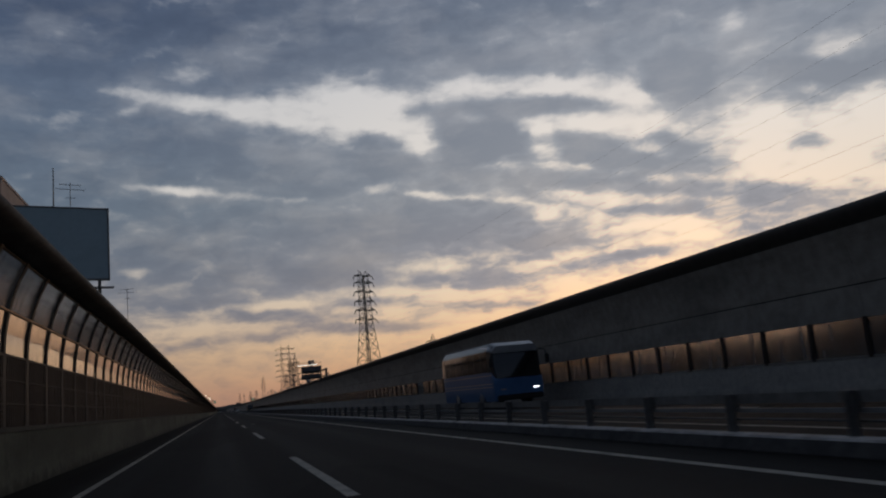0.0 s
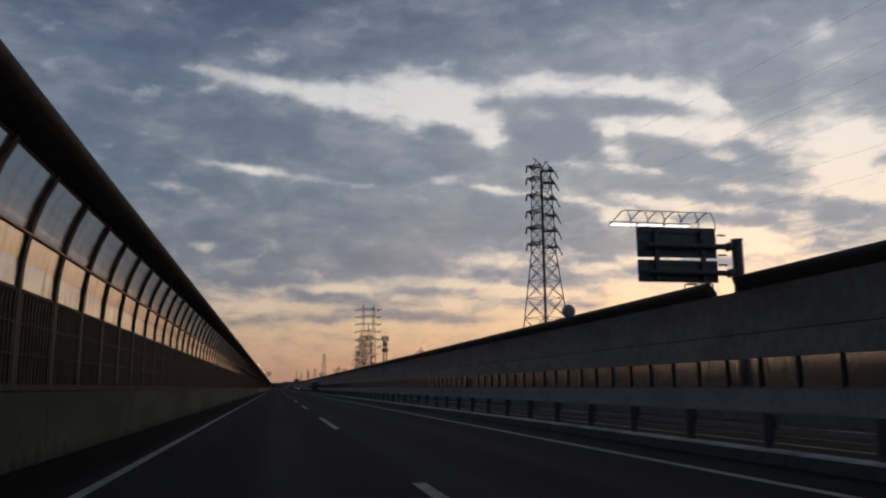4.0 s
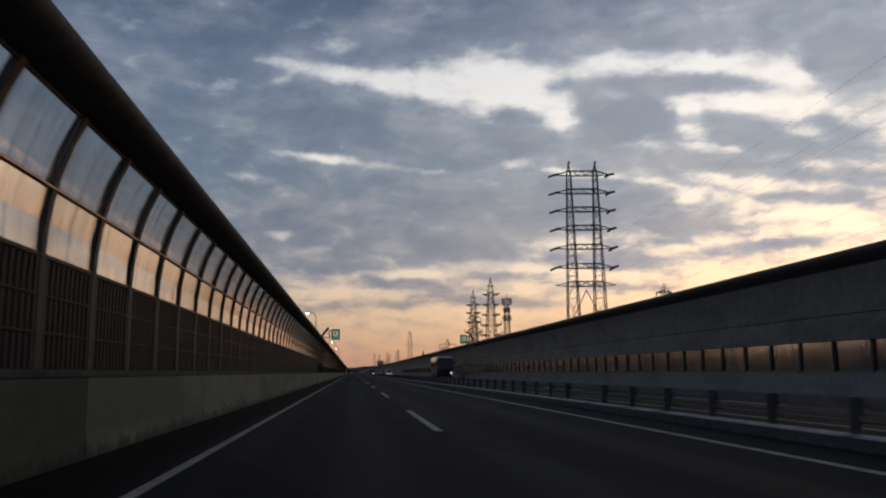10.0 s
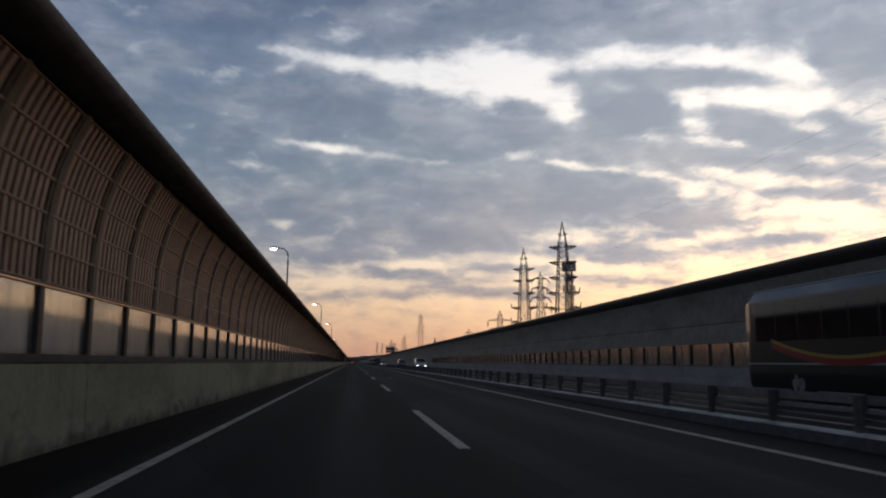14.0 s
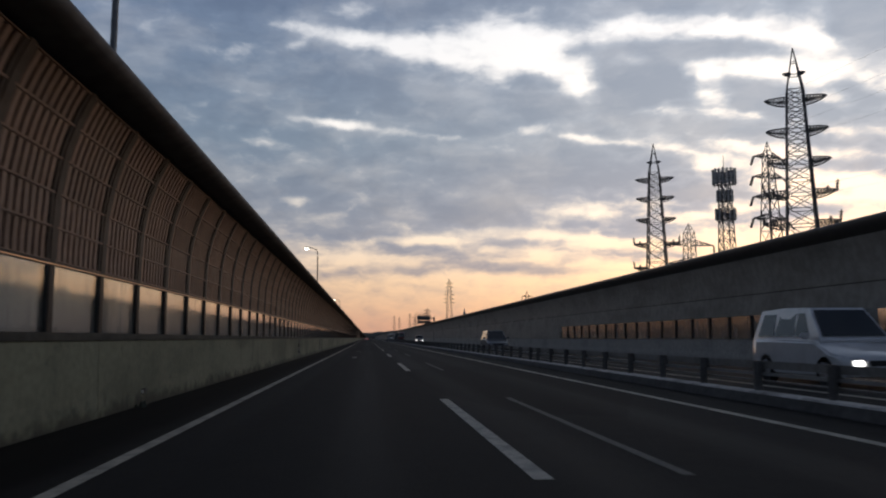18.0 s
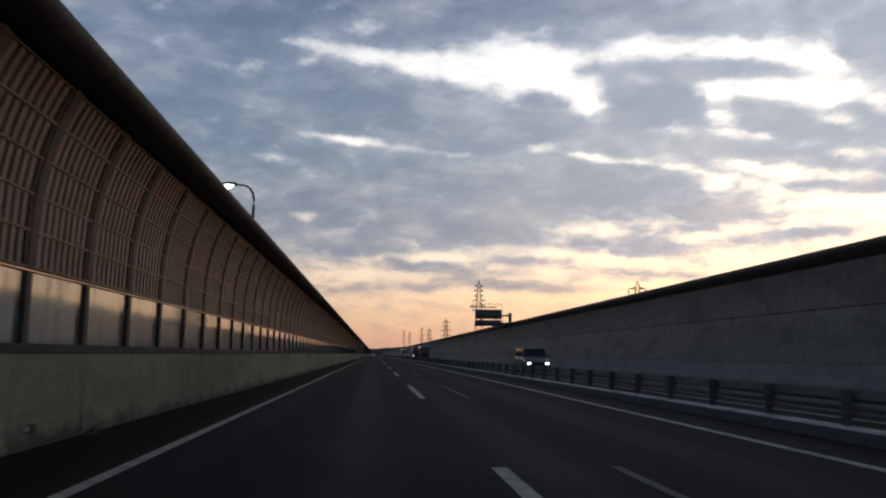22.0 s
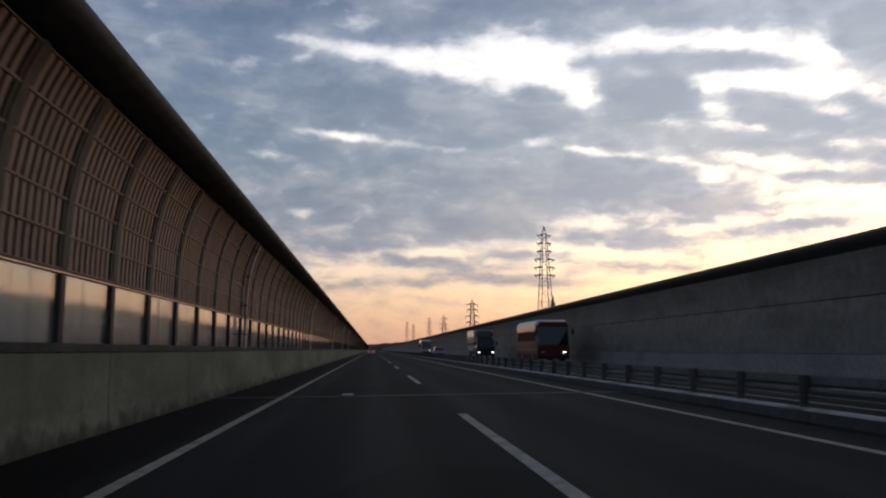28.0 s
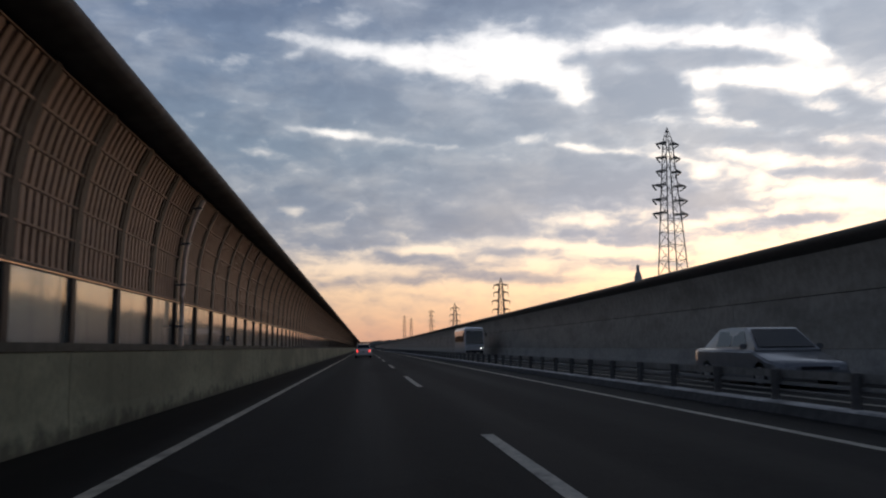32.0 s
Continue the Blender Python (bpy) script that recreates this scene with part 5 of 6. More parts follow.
for k in range(6):
    a = math.pi / 2 * k / 5
    rings.append([bm.verts.new((math.cos(t) * 0.40 * math.cos(a), -0.22 * math.sin(a), 0.36 + math.sin(t) * 0.40 * math.cos(a))) for t in (2 * math.pi * i / 18 for i in range(18))])
for u, v in zip(rings, rings[1:]):
    for i in range(18):
        bm.faces.new((u[i], u[(i + 1) % 18], v[(i + 1) % 18], v[i]))
bm.faces.new(rings[0])
part("dish", bm, PALE_METAL, e, smooth=True)
bm = bmesh.new()
add_box(bm, 0.75, 1.05, -0.1, 0.1, -0.1, 0.2)
part("junction_box", bm, GALV_DARK, e, bevel=0.02)


# ---------------------------------------------------------------- street lamps behind the near barrier
def street_lamp(y, low=0.0):
    e = thing("street_lamp", "lit street lamp on a thin curved steel pole", "street lamp", (-6.0, y, -0.9), "street lamps behind the barrier")
    bm = bmesh.new()
    add_tube(bm, [(0, 0, 0), (0, 0, 3.0), (0, 0, 7.0), (0.02, 0, 9.5 - low), (0.02, 0, 9.8 - low), (-0.02, 0, 10.02 - low), (-0.12, 0, 10.2 - low), (-0.26, 0, 10.31 - low), (-0.44, 0, 10.35 - low), (-0.66, 0, 10.36 - low)], 0.07, 10, 0.032)
    part("pole", bm, GALV_DARK, e, smooth=True)
    # a shallow oval housing with a bowl-shaped lens below it
    top = 10.36 - low
    for name, mat, mid, half, rows in (("lamp_head", GALV_DARK, -0.92, 0.34, ((-0.02, 1.0), (0.04, 0.92), (0.08, 0.70), (0.10, 0.35))), ("lamp_lens", LAMP_ON, -1.0, 0.235, ((-0.024, 1.0), (-0.08, 0.84), (-0.13, 0.58), (-0.155, 0.25)))):
        bm = bmesh.new()
        rings = []
        for dz, k in rows:
            rings.append([bm.verts.new((mid + math.cos(t) * half * k, math.sin(t) * 0.42 * half * k, top + dz)) for t in (2 * math.pi * i / 16 for i in range(16))])
        for u, v in zip(rings, rings[1:]):
            for i in range(16):
                bm.faces.new((u[i], u[(i + 1) % 16], v[(i + 1) % 16], v[i]))
        bm.faces.new(rings[0])
        bm.faces.new(rings[-1])
        part(name, bm, mat, e, "glowing white lens" if mat is LAMP_ON else "", smooth=True)
    return e


for y, low in ((375.8, 1.0), (435.9, 0.5), (498.0, 0.0), (558.8, 0.0), (620.8, 1.9)):
    street_lamp(y, low)


# ---------------------------------------------------------------- vehicles, built nose towards -y
def add_hull(bm, stations):
    """A body lofted from cross sections (y, half width at floor, half width at shoulder, half width at roof, floor, shoulder, roof)."""
    rings = []
    for y, wf, ws, wr, zf, zs, zr in stations:
        pts = [(-wf, zf), (-ws, zf + (zs - zf) * 0.45), (-ws, zs), (-wr, zr), (wr, zr), (ws, zs), (ws, zf + (zs - zf) * 0.45), (wf, zf)]
        rings.append([bm.verts.new((x, y, z)) for x, z in pts])
    for u, v in zip(rings, rings[1:]):
        for i in range(8):
            bm.faces.new((u[i], u[(i + 1) % 8], v[(i + 1) % 8], v[i]))
    bm.faces.new(rings[0][::-1])
    bm.faces.new(rings[-1])


def wheel(e, x, y, r, w=0.2):
    s = 1 if x > 0 else -1
    h = thing("wheel", "", "", (x, y, r))
    h.parent = e
    bm = bmesh.new()
    add_tube(bm, [(-s * w * 0.5, 0, 0), (-s * w * 0.42, 0, 0), (s * w * 0.42, 0, 0), (s * w * 0.5, 0, 0)], r, 22)
    part("tyre", bm, TYRE, h, smooth=False, bevel=0.0)
    bm = bmesh.new()
    add_tube(bm, [(s * w * 0.44, 0, 0), (s * w * 0.53, 0, 0)], r * 0.63, 18)
    for k in range(5):
        a = 2 * math.pi * k / 5
        add_bar(bm, (s * w * 0.54, 0, 0), (s * w * 0.54, math.cos(a) * r * 0.58, math.sin(a) * r * 0.58), 0.06)
    part("rim", bm, RIM, h)


def box_part(name, e, mat, x0, x1, y0, y1, z0, z1, bevel=0.02, label=""):
    bm = bmesh.new()
    add_box(bm, x0, x1, y0, y1, z0, z1)
    return part(name, bm, mat, e, label, bevel=bevel)


def quad_part(name, e, mat, pts, thick=0.012, label=""):
    """A thin pane through four corners."""
    bm = bmesh.new()
    p = [Vector(q) for q in pts]
    nrm = (p[1] - p[0]).cross(p[3] - p[0]).normalized() * thick
    a = [bm.verts.new(v) for v in p]
    b = [bm.verts.new(v + nrm) for v in p]
    bm.faces.new(a[::-1])
    bm.faces.new(b)
    for i in range(4):
        bm.faces.new((a[i], a[(i + 1) % 4], b[(i + 1) % 4], b[i]))
    return part(name, bm, mat, e, label)


def car(name, x, y, turn, paint, label, length=4.6, width=1.74, height=1.5, wagon=False, lights_on=True, tail_on=False, boxy=False, category="car", group="oncoming vehicles"):
    e = thing(name, label, category, pose(x, y, road_z(x), 0, 0, turn), group)
    L, W, H = length, width / 2, height
    zs = H * (0.56 if wagon else 0.60)
    nose = zs * (0.90 if boxy else 0.76)
    bm = bmesh.new()
    add_hull(bm, [(0.0, W * 0.80, W * 0.82, W * 0.78, 0.26, nose * 0.72, nose * 0.80), (0.12, W * 0.94, W * 0.95, W * 0.86, 0.22, nose * 0.86, nose * 0.95), (0.55, W * 0.97, W, W * 0.92, 0.20, nose * 0.94, nose * 1.02),
                  (L * 0.27, W * 0.97, W, W * 0.94, 0.20, zs * 0.97, zs * 1.02), (L * 0.60, W * 0.97, W, W * 0.95, 0.20, zs, zs * 1.05), (L * 0.90, W * 0.97, W, W * 0.93, 0.22, zs, zs * 1.06), (L * 0.975, W * 0.93, W * 0.94, W * 0.88, 0.26, zs * 0.95, zs * 1.03), (L, W * 0.84, W * 0.86, W * 0.80, 0.32, zs * 0.88, zs * 0.96)])
    body = part("body", bm, paint, e, smooth=True, bevel=0.04)
    # cabin
    f0, f1 = (L * 0.23, L * 0.30) if boxy else (L * 0.24, L * 0.40)
    r1, r0 = (L * 0.93, L * 0.985) if wagon or boxy else (L * 0.72, L * 0.88)
    wt = W * (0.84 if boxy else 0.72)
    wb = W * 0.93
    zb = zs * 1.02
    bm = bmesh.new()
    add_hull(bm, [(f0, wb, wb, wb * 0.98, zb - 0.06, zb - 0.02, zb), (f1, wb * 0.97, wb * 0.97, wt, zb - 0.06, zb + 0.03, H * 0.985), ((f1 + r1) / 2, wb * 0.97, wb * 0.97, wt * 1.01, zb - 0.06, zb + 0.03, H), (r1, wb * 0.96, wb * 0.96, wt * 0.98, zb - 0.06, zb + 0.03, H * 0.975), (r0, wb * 0.94, wb * 0.94, wb * 0.92, zb - 0.06, zb, zb + 0.03)])
    part("cabin", bm, paint, e, smooth=True, bevel=0.045)
    k0, k1 = 0.10, 0.90

    def ft(u, k):       # a point on the windscreen plane
        w = wb + (wt - wb) * k
        return (u * w * 0.90, f0 + (f1 - f0) * k - 0.012, zb + (H * 0.985 - zb) * k + 0.012)
    quad_part("windscreen", e, CAR_GLASS, [ft(-1, k0), ft(1, k0), ft(1, k1), ft(-1, k1)])

    def rr(u, k):
        w = wb + (wt - wb) * k
        return (u * w * 0.88, r0 + (r1 - r0) * k + 0.014, zb + 0.03 + (H * 0.975 - zb - 0.03) * k + 0.008)
    quad_part("rear_window", e, CAR_GLASS, [rr(1, 0.18), rr(-1, 0.18), rr(-1, 0.88), rr(1, 0.88)])
    for s in (-1, 1):
        cuts = [(f0 + (f1 - f0) * 0.55 + 0.1, L * 0.52), (L * 0.535, r1 - 0.1)]
        if wagon or boxy:
            cuts = [(f0 + (f1 - f0) * 0.55 + 0.1, L * 0.50), (L * 0.515, L * 0.72), (L * 0.735, r1 - 0.08)]
        for ya, yb in cuts:
            def sd(yy, k):
                w = wb * 0.97 + (wt - wb * 0.97) * k
                return (s * (w + 0.010), yy, zb + 0.05 + (H * 0.97 - zb - 0.05) * k)
            first = ya < L * 0.45
            q = [sd(ya - (0.0 if not first else 0.0), 0.05), sd(yb, 0.05), sd(yb - (0.12 if yb > L * 0.7 and not boxy else 0.0), 0.86), sd(ya + (0.32 if first and not boxy else 0.0), 0.86)]
            quad_part("side_window", e, CAR_GLASS, q if s < 0 else q[::-1])
        wheel(e, s * (W - 0.10), L * 0.19, 0.31)
        wheel(e, s * (W - 0.10), L * 0.79, 0.31)
        box_part("headlight", e, HEADLIGHT if lights_on else LENS, s * W * 0.68 - 0.11, s * W * 0.68 + 0.11, -0.03, 0.10, nose * 0.62, nose * 0.62 + 0.11, 0.02)
        box_part("tail_light", e, TAIL_ON if tail_on else LENS, s * W * 0.74 - 0.10, s * W * 0.74 + 0.10, L - 0.10, L + 0.015, zs * 0.72, zs * 0.98, 0.02)
        box_part("wing_mirror", e, paint, s * (W + 0.09) - 0.09, s * (W + 0.09) + 0.09, f0 + 0.28, f0 + 0.38, zb + 0.02, zb + 0.15, 0.03)
    box_part("grille", e, TRIM_BLACK, -W * 0.42, W * 0.42, -0.012, 0.05, nose * 0.58, nose * 0.78, 0.01)
    box_part("bumper", e, paint, -W * 0.90, W * 0.90, -0.06, 0.14, 0.24, 0.44, 0.04)
    box_part("air_intake", e, TRIM_BLACK, -W * 0.55, W * 0.55, -0.068, 0.0, 0.27, 0.36, 0.01)
    box_part("rear_bumper", e, paint, -W * 0.90, W * 0.90, L - 0.10, L + 0.06, 0.28, 0.50, 0.04)
    box_part("number_plate", e, PALE_METAL, -0.17, 0.17, L + 0.01, L + 0.068, 0.56, 0.72, 0.004)
    return e


def coach(x, y, paint, upper, label, length=11.6, H=3.3, roof=None, stripes=(1.02,)):
    """A touring coach: curved front with one great windscreen, a band of side panes, dark skirts."""
    e = thing("coach", label, "coach", pose(x, y, road_z(x)), "oncoming vehicles")
    W, L = 1.25, length
    bm = bmesh.new()
    add_hull(bm, [(0.0, W * 0.90, W * 0.93, W * 0.86, 0.38, 1.2, 1.30), (0.10, W * 0.96, W * 0.985, W * 0.95, 0.34, 1.25, 1.42), (0.42, W * 0.97, W, W, 0.32, 1.30, 1.72), (L - 0.2, W * 0.97, W, W, 0.32, 1.30, 1.72), (L, W * 0.93, W * 0.96, W * 0.96, 0.45, 1.30, 1.72)])
    part("lower_body", bm, paint, e, bevel=0.03)
    bm = bmesh.new()
    add_hull(bm, [(0.08, W * 0.94, W * 0.94, W * 0.90, 1.40, 1.55, 1.70), (0.32, W * 0.97, W * 0.97, W * 0.86, 1.60, H - 0.42, H - 0.16), (0.80, W, W, W * 0.84, 1.70, H - 0.34, H), (L - 0.3, W, W, W * 0.84, 1.70, H - 0.34, H), (L, W * 0.97, W * 0.97, W * 0.80, 1.70, H - 0.42, H - 0.12)])
    part("upper_body", bm, upper, e, bevel=0.03)
    bm = bmesh.new()
    add_hull(bm, [(0.16, W * 0.90, W * 0.91, W * 0.76, H - 0.50, H - 0.36, H - 0.16), (0.70, W * 0.96, W * 0.97, W * 0.80, H - 0.40, H - 0.26, H + 0.015), (2.2, W * 0.90, W * 0.90, W * 0.78, H - 0.2, H - 0.1, H + 0.02)])
    part("roof_front", bm, roof or paint, e, bevel=0.02)
    quad_part("windscreen", e, CAR_GLASS, [(-W * 0.90, 0.035, 1.36), (W * 0.90, 0.035, 1.36), (W * 0.86, 0.275, H - 0.52), (-W * 0.86, 0.275, H - 0.52)], 0.03)
    n = 7
    for s in (-1, 1):
        for k in range(n):
            a, b = 0.75 + (L - 1.4) * k / n + 0.03, 0.75 + (L - 1.4) * (k + 1) / n - 0.03
            q = [(s * (W + 0.008), a, 1.70), (s * (W + 0.008), b, 1.70), (s * (W + 0.002), b, H - 0.40), (s * (W + 0.002), a, H - 0.40)]
            quad_part("side_window", e, CAR_GLASS, q if s < 0 else q[::-1], 0.01)
        for yy in (2.1, L * 0.70, L * 0.70 + 1.1)[:2]:
            wheel(e, s * (W - 0.16), yy, 0.48, 0.28)
        box_part("headlight", e, HEADLIGHT if s > 0 else LENS, s * 0.82 - 0.16, s * 0.82 + 0.16, -0.02, 0.10, 0.78, 0.92, 0.03)
        bm = bmesh.new()
        add_tube(bm, [(s * W * 0.93, 0.2, H - 0.42), (s * (W + 0.10), -0.22, H - 0.50), (s * (W + 0.14), -0.26, H - 0.75)], 0.03, 6)
        m = part("mirror_arm", bm, TRIM_BLACK, e)
        box_part("mirror", m, TRIM_BLACK, s * (W + 0.16) - 0.10, s * (W + 0.16) + 0.10, -0.32, -0.20, H - 1.15, H - 0.72, 0.03)
        for z in stripes:
            box_part("skirt_trim", e, PALE_METAL, s * W * 0.99 - 0.02, s * W * 0.99 + 0.02, 0.3, L - 0.15, z, z + 0.045, 0.0)
        # reflection along the roof edge and rear corner, modelled as a pale tube
        bm = bmesh.new()
        add_tube(bm, [(s * W * 0.845, 0.85, H - 0.01), (s * W * 0.845, L - 0.32, H - 0.01), (s * W * 0.90, L - 0.02, H - 0.24), (s * W * 0.965, L - 0.01, 1.80)], 0.028, 6)
        part("gutter", bm, PALE_METAL, e, "pale strip for light reflected along the roof edge and rear corner")
    box_part("bumper", e, TRIM_BLACK, -W * 0.92, W * 0.92, -0.07, 0.20, 0.34, 0.60, 0.05)
    box_part("wiper", e, TRIM_BLACK, -0.7, 0.1, 0.0, 0.03, 1.40, 1.43, 0.0)
    return e


def box_truck(x, y, label, cab_paint, L=7.6, H=3.25, W=1.12, lights=True):
    e = thing("box_truck", label, "truck", pose(x, y, road_z(x)), "oncoming vehicles")
    bm = bmesh.new()
    add_hull(bm, [(0.0, W * 0.88, W * 0.90, W * 0.86, 0.42, 1.05, 1.15), (0.10, W * 0.92, W * 0.94, W * 0.90, 0.40, 1.12, 1.30), (0.38, W * 0.92, W * 0.94, W * 0.80, 0.40, 1.30, 2.32), (1.75, W * 0.92, W * 0.94, W * 0.80, 0.40, 1.35, 2.40)])
    part("cab", bm, cab_paint, e, bevel=0.03)
    quad_part("windscreen", e, CAR_GLASS, [(-W * 0.82, 0.075, 1.30), (W * 0.82, 0.075, 1.30), (W * 0.74, 0.345, 2.20), (-W * 0.74, 0.345, 2.20)], 0.02)
    box_part("wind_deflector", e, PAINT_GREY, -W * 0.86, W * 0.86, 0.75, 1.8, 2.38, H - 0.08, 0.16, "sloping grey wind deflector")
    box_part("cargo_box", e, PAINT_WHITE, -W, W, 1.95, L, 0.95, H, 0.03, "large white cargo box")
    for s in (-1, 1):
        box_part("box_rail", e, PALE_METAL, s * W - 0.02, s * W + 0.02, 1.96, L - 0.01, 0.97, 1.07, 0.0)
        box_part("dark_band", e, TRIM_BLACK, s * (W + 0.004) - 0.004, s * (W + 0.004) + 0.004, 2.0, L - 0.1, 1.55, 1.85, 0.0)
        box_part("headlight", e, HEADLIGHT if lights else LENS, s * W * 0.70 - 0.13, s * W * 0.70 + 0.13, -0.03, 0.10, 0.66, 0.82, 0.03)
        box_part("side_window", e, CAR_GLASS, s * W * 0.90 - 0.03, s * W * 0.90 + 0.03, 0.55, 1.35, 1.42, 2.05, 0.02)
        bm = bmesh.new()
        add_tube(bm, [(s * W * 0.86, 0.25, 2.1), (s * (W + 0.14), 0.0, 2.05), (s * (W + 0.15), 0.0, 1.5)], 0.02, 6)
        m = part("mirror_arm", bm, TRIM_BLACK, e)
        box_part("mirror", m, TRIM_BLACK, s * (W + 0.15) - 0.09, s * (W + 0.15) + 0.09, -0.05, 0.03, 1.55, 1.95, 0.03)
        wheel(e, s * (W - 0.16), 1.05, 0.42, 0.25)
        wheel(e, s * (W - 0.16), L * 0.76, 0.42, 0.25)
        box_part("side_guard", e, TRIM_BLACK, s * (W - 0.06) - 0.02, s * (W - 0.06) + 0.02, 2.3, L * 0.66, 0.5, 0.85, 0.0)
    box_part("bumper", e, TRIM_BLACK, -W * 0.92, W * 0.92, -0.08, 0.16, 0.36, 0.62, 0.04)
    box_part("grille", e, TRIM_BLACK, -W * 0.55, W * 0.55, -0.02, 0.08, 0.86, 1.12, 0.01)
    box_part("chassis", e, TRIM_BLACK, -0.45, 0.45, 1.2, L - 0.2, 0.55, 0.95, 0.0)
    return e


coach(12.2, 36.0, PAINT_BLUE, PAINT_BLACK, "blue touring coach with a dark window band and pale stripes", 8.9, 3.05, PAINT_PALE, (0.98, 1.12, 1.52))
dark_coach = coach(12.2, 393.8, PAINT_BLACK, PAINT_BLACK, "black touring coach with red and yellow swooshes on its flank", 9.7, 3.25, PAINT_GREY)


def swoosh(e, name, mat, low, high, label):
    """A painted band that sags along the flank of a coach, a few millimetres proud."""
    bm = bmesh.new()
    rows = []
    for k in range(17):
        u = k / 16
        y, sag = 0.9 + 7.2 * u, 0.50 * (2 * u - 1) ** 2
        rows.append([bm.verts.new((x, y, 1.0 + sag + z)) for x, z in ((-1.262, low), (-1.262, high), (-1.245, high), (-1.245, low))])
    for p, q in zip(rows, rows[1:]):
        for i in range(4):
            bm.faces.new((p[i], p[(i + 1) % 4], q[(i + 1) % 4], q[i]))
    bm.faces.new(rows[0])
    bm.faces.new(rows[-1][::-1])
    part(name, bm, mat, e, label)


swoosh(dark_coach, "red_band", car_paint("red_livery_paint", (0.36, 0.03, 0.03)), 0.0, 0.17, "red painted band")
swoosh(dark_coach, "yellow_band", car_paint("yellow_livery_paint", (0.50, 0.34, 0.05)), 0.175, 0.26, "yellow painted band")
car("minivan", 8.75, 498.1, 0, PAINT_WHITE, "white minivan with lit headlights on the oncoming side", 4.0, 1.70, 1.66, wagon=True)
car("minivan", 8.8, 545.0, 0, PAINT_GREY, "dark grey minivan on the oncoming side", 4.5, 1.7, 1.6, wagon=True, lights_on=False)
car("suv", 8.6, 637.4, 0, PAINT_SILVER, "silver boxy off-road car with bright headlights", 4.0, 1.62, 1.50, boxy=True)
coach(12.2, 804.0, PAINT_RED, PAINT_GREY, "dark red touring coach with a grey window band", 9.0)
box_truck(11.6, 836.5, "dark-nosed box truck with a white cargo box", PAINT_BLACK, 8.4, 3.3, 1.15)
car("sedan", 8.7, 864.9, 0, PAINT_SILVER, "silver four-door saloon on the oncoming side", 4.9, 1.78, 1.47, lights_on=False)
coach(12.2, 948.0, PAINT_WHITE, PAINT_WHITE, "white touring coach further along the oncoming side", H=3.5)
# the car ahead in the same lane, seen from behind
car("estate_car", -1.65, 938.5, 180, PAINT_WHITE, "white estate car ahead with red tail lights lit", 4.5, 1.72, 1.5, wagon=True, lights_on=False, tail_on=True, group="vehicles ahead")

# ---------------------------------------------------------------- beyond the barriers
e = thing("billboard", "blank blue-grey billboard on a steel frame", "billboard", pose(-10.0, 72.7, 0, 0, 0, 16))
box_part("board", e, BOARD_BLUE, -11.0, 0.0, 0.0, 0.25, 13.05, 19.1, 0.03)
for x0, x1, z0, z1 in ((-11.1, 0.1, 19.08, 19.2), (-11.1, 0.1, 12.93, 13.07), (-11.1, -10.98, 12.95, 19.2), (-0.02, 0.1, 12.95, 19.2)):
    box_part("frame_rail", e, GALV_DARK, x0, x1, -0.05, 0.30, z0, z1, 0.0)
for x in (-10.0, -5.5, -0.7):
    box_part("leg", e, GALV_DARK, x - 0.12, x + 0.12, 0.1, 0.34, 9.0, 12.95, 0.0)
box_part("cat_walk", e, GALV_DARK, -10.8, 0.3, -0.7, 0.0, 12.2, 12.28, 0.0)
bm = bmesh.new()
add_tube(bm, [(-4.2, 0.1, 19.1), (-4.2, 0.1, 22.6)], 0.06, 8, 0.04)
part("lightning_rod", bm, GALV_DARK, e)


def tv_aerial(x, y, z, turn, drop=0.0):
    a = thing("tv_aerial", "thin rooftop television aerial", "aerial", pose(x, y, z, 0, 0, turn), "television aerials")
    bm = bmesh.new()
    add_tube(bm, [(0, 0, -drop), (0, 0, 2.1)], 0.03, 6)
    part("mast", bm, GALV_DARK, a)
    for h, l, n in ((1.95, 1.6, 7), (1.55, 2.2, 6), (0.8, 0.7, 3)):
        bm = bmesh.new()
        add_bar(bm, (-l / 2, 0, h), (l / 2, 0, h), 0.035)
        for k in range(n):
            x = -l / 2 + l * k / (n - 1)
            w = 0.22 + 0.12 * (k / n)
            add_bar(bm, (x, -w, h), (x, w, h), 0.018)
        part("element", bm, GALV_DARK, a)
    return a


tv_aerial(-12.8, 71.9, 19.2, 20)
tv_aerial(-11.7, 104.5, 14.9, -10, 6.55)


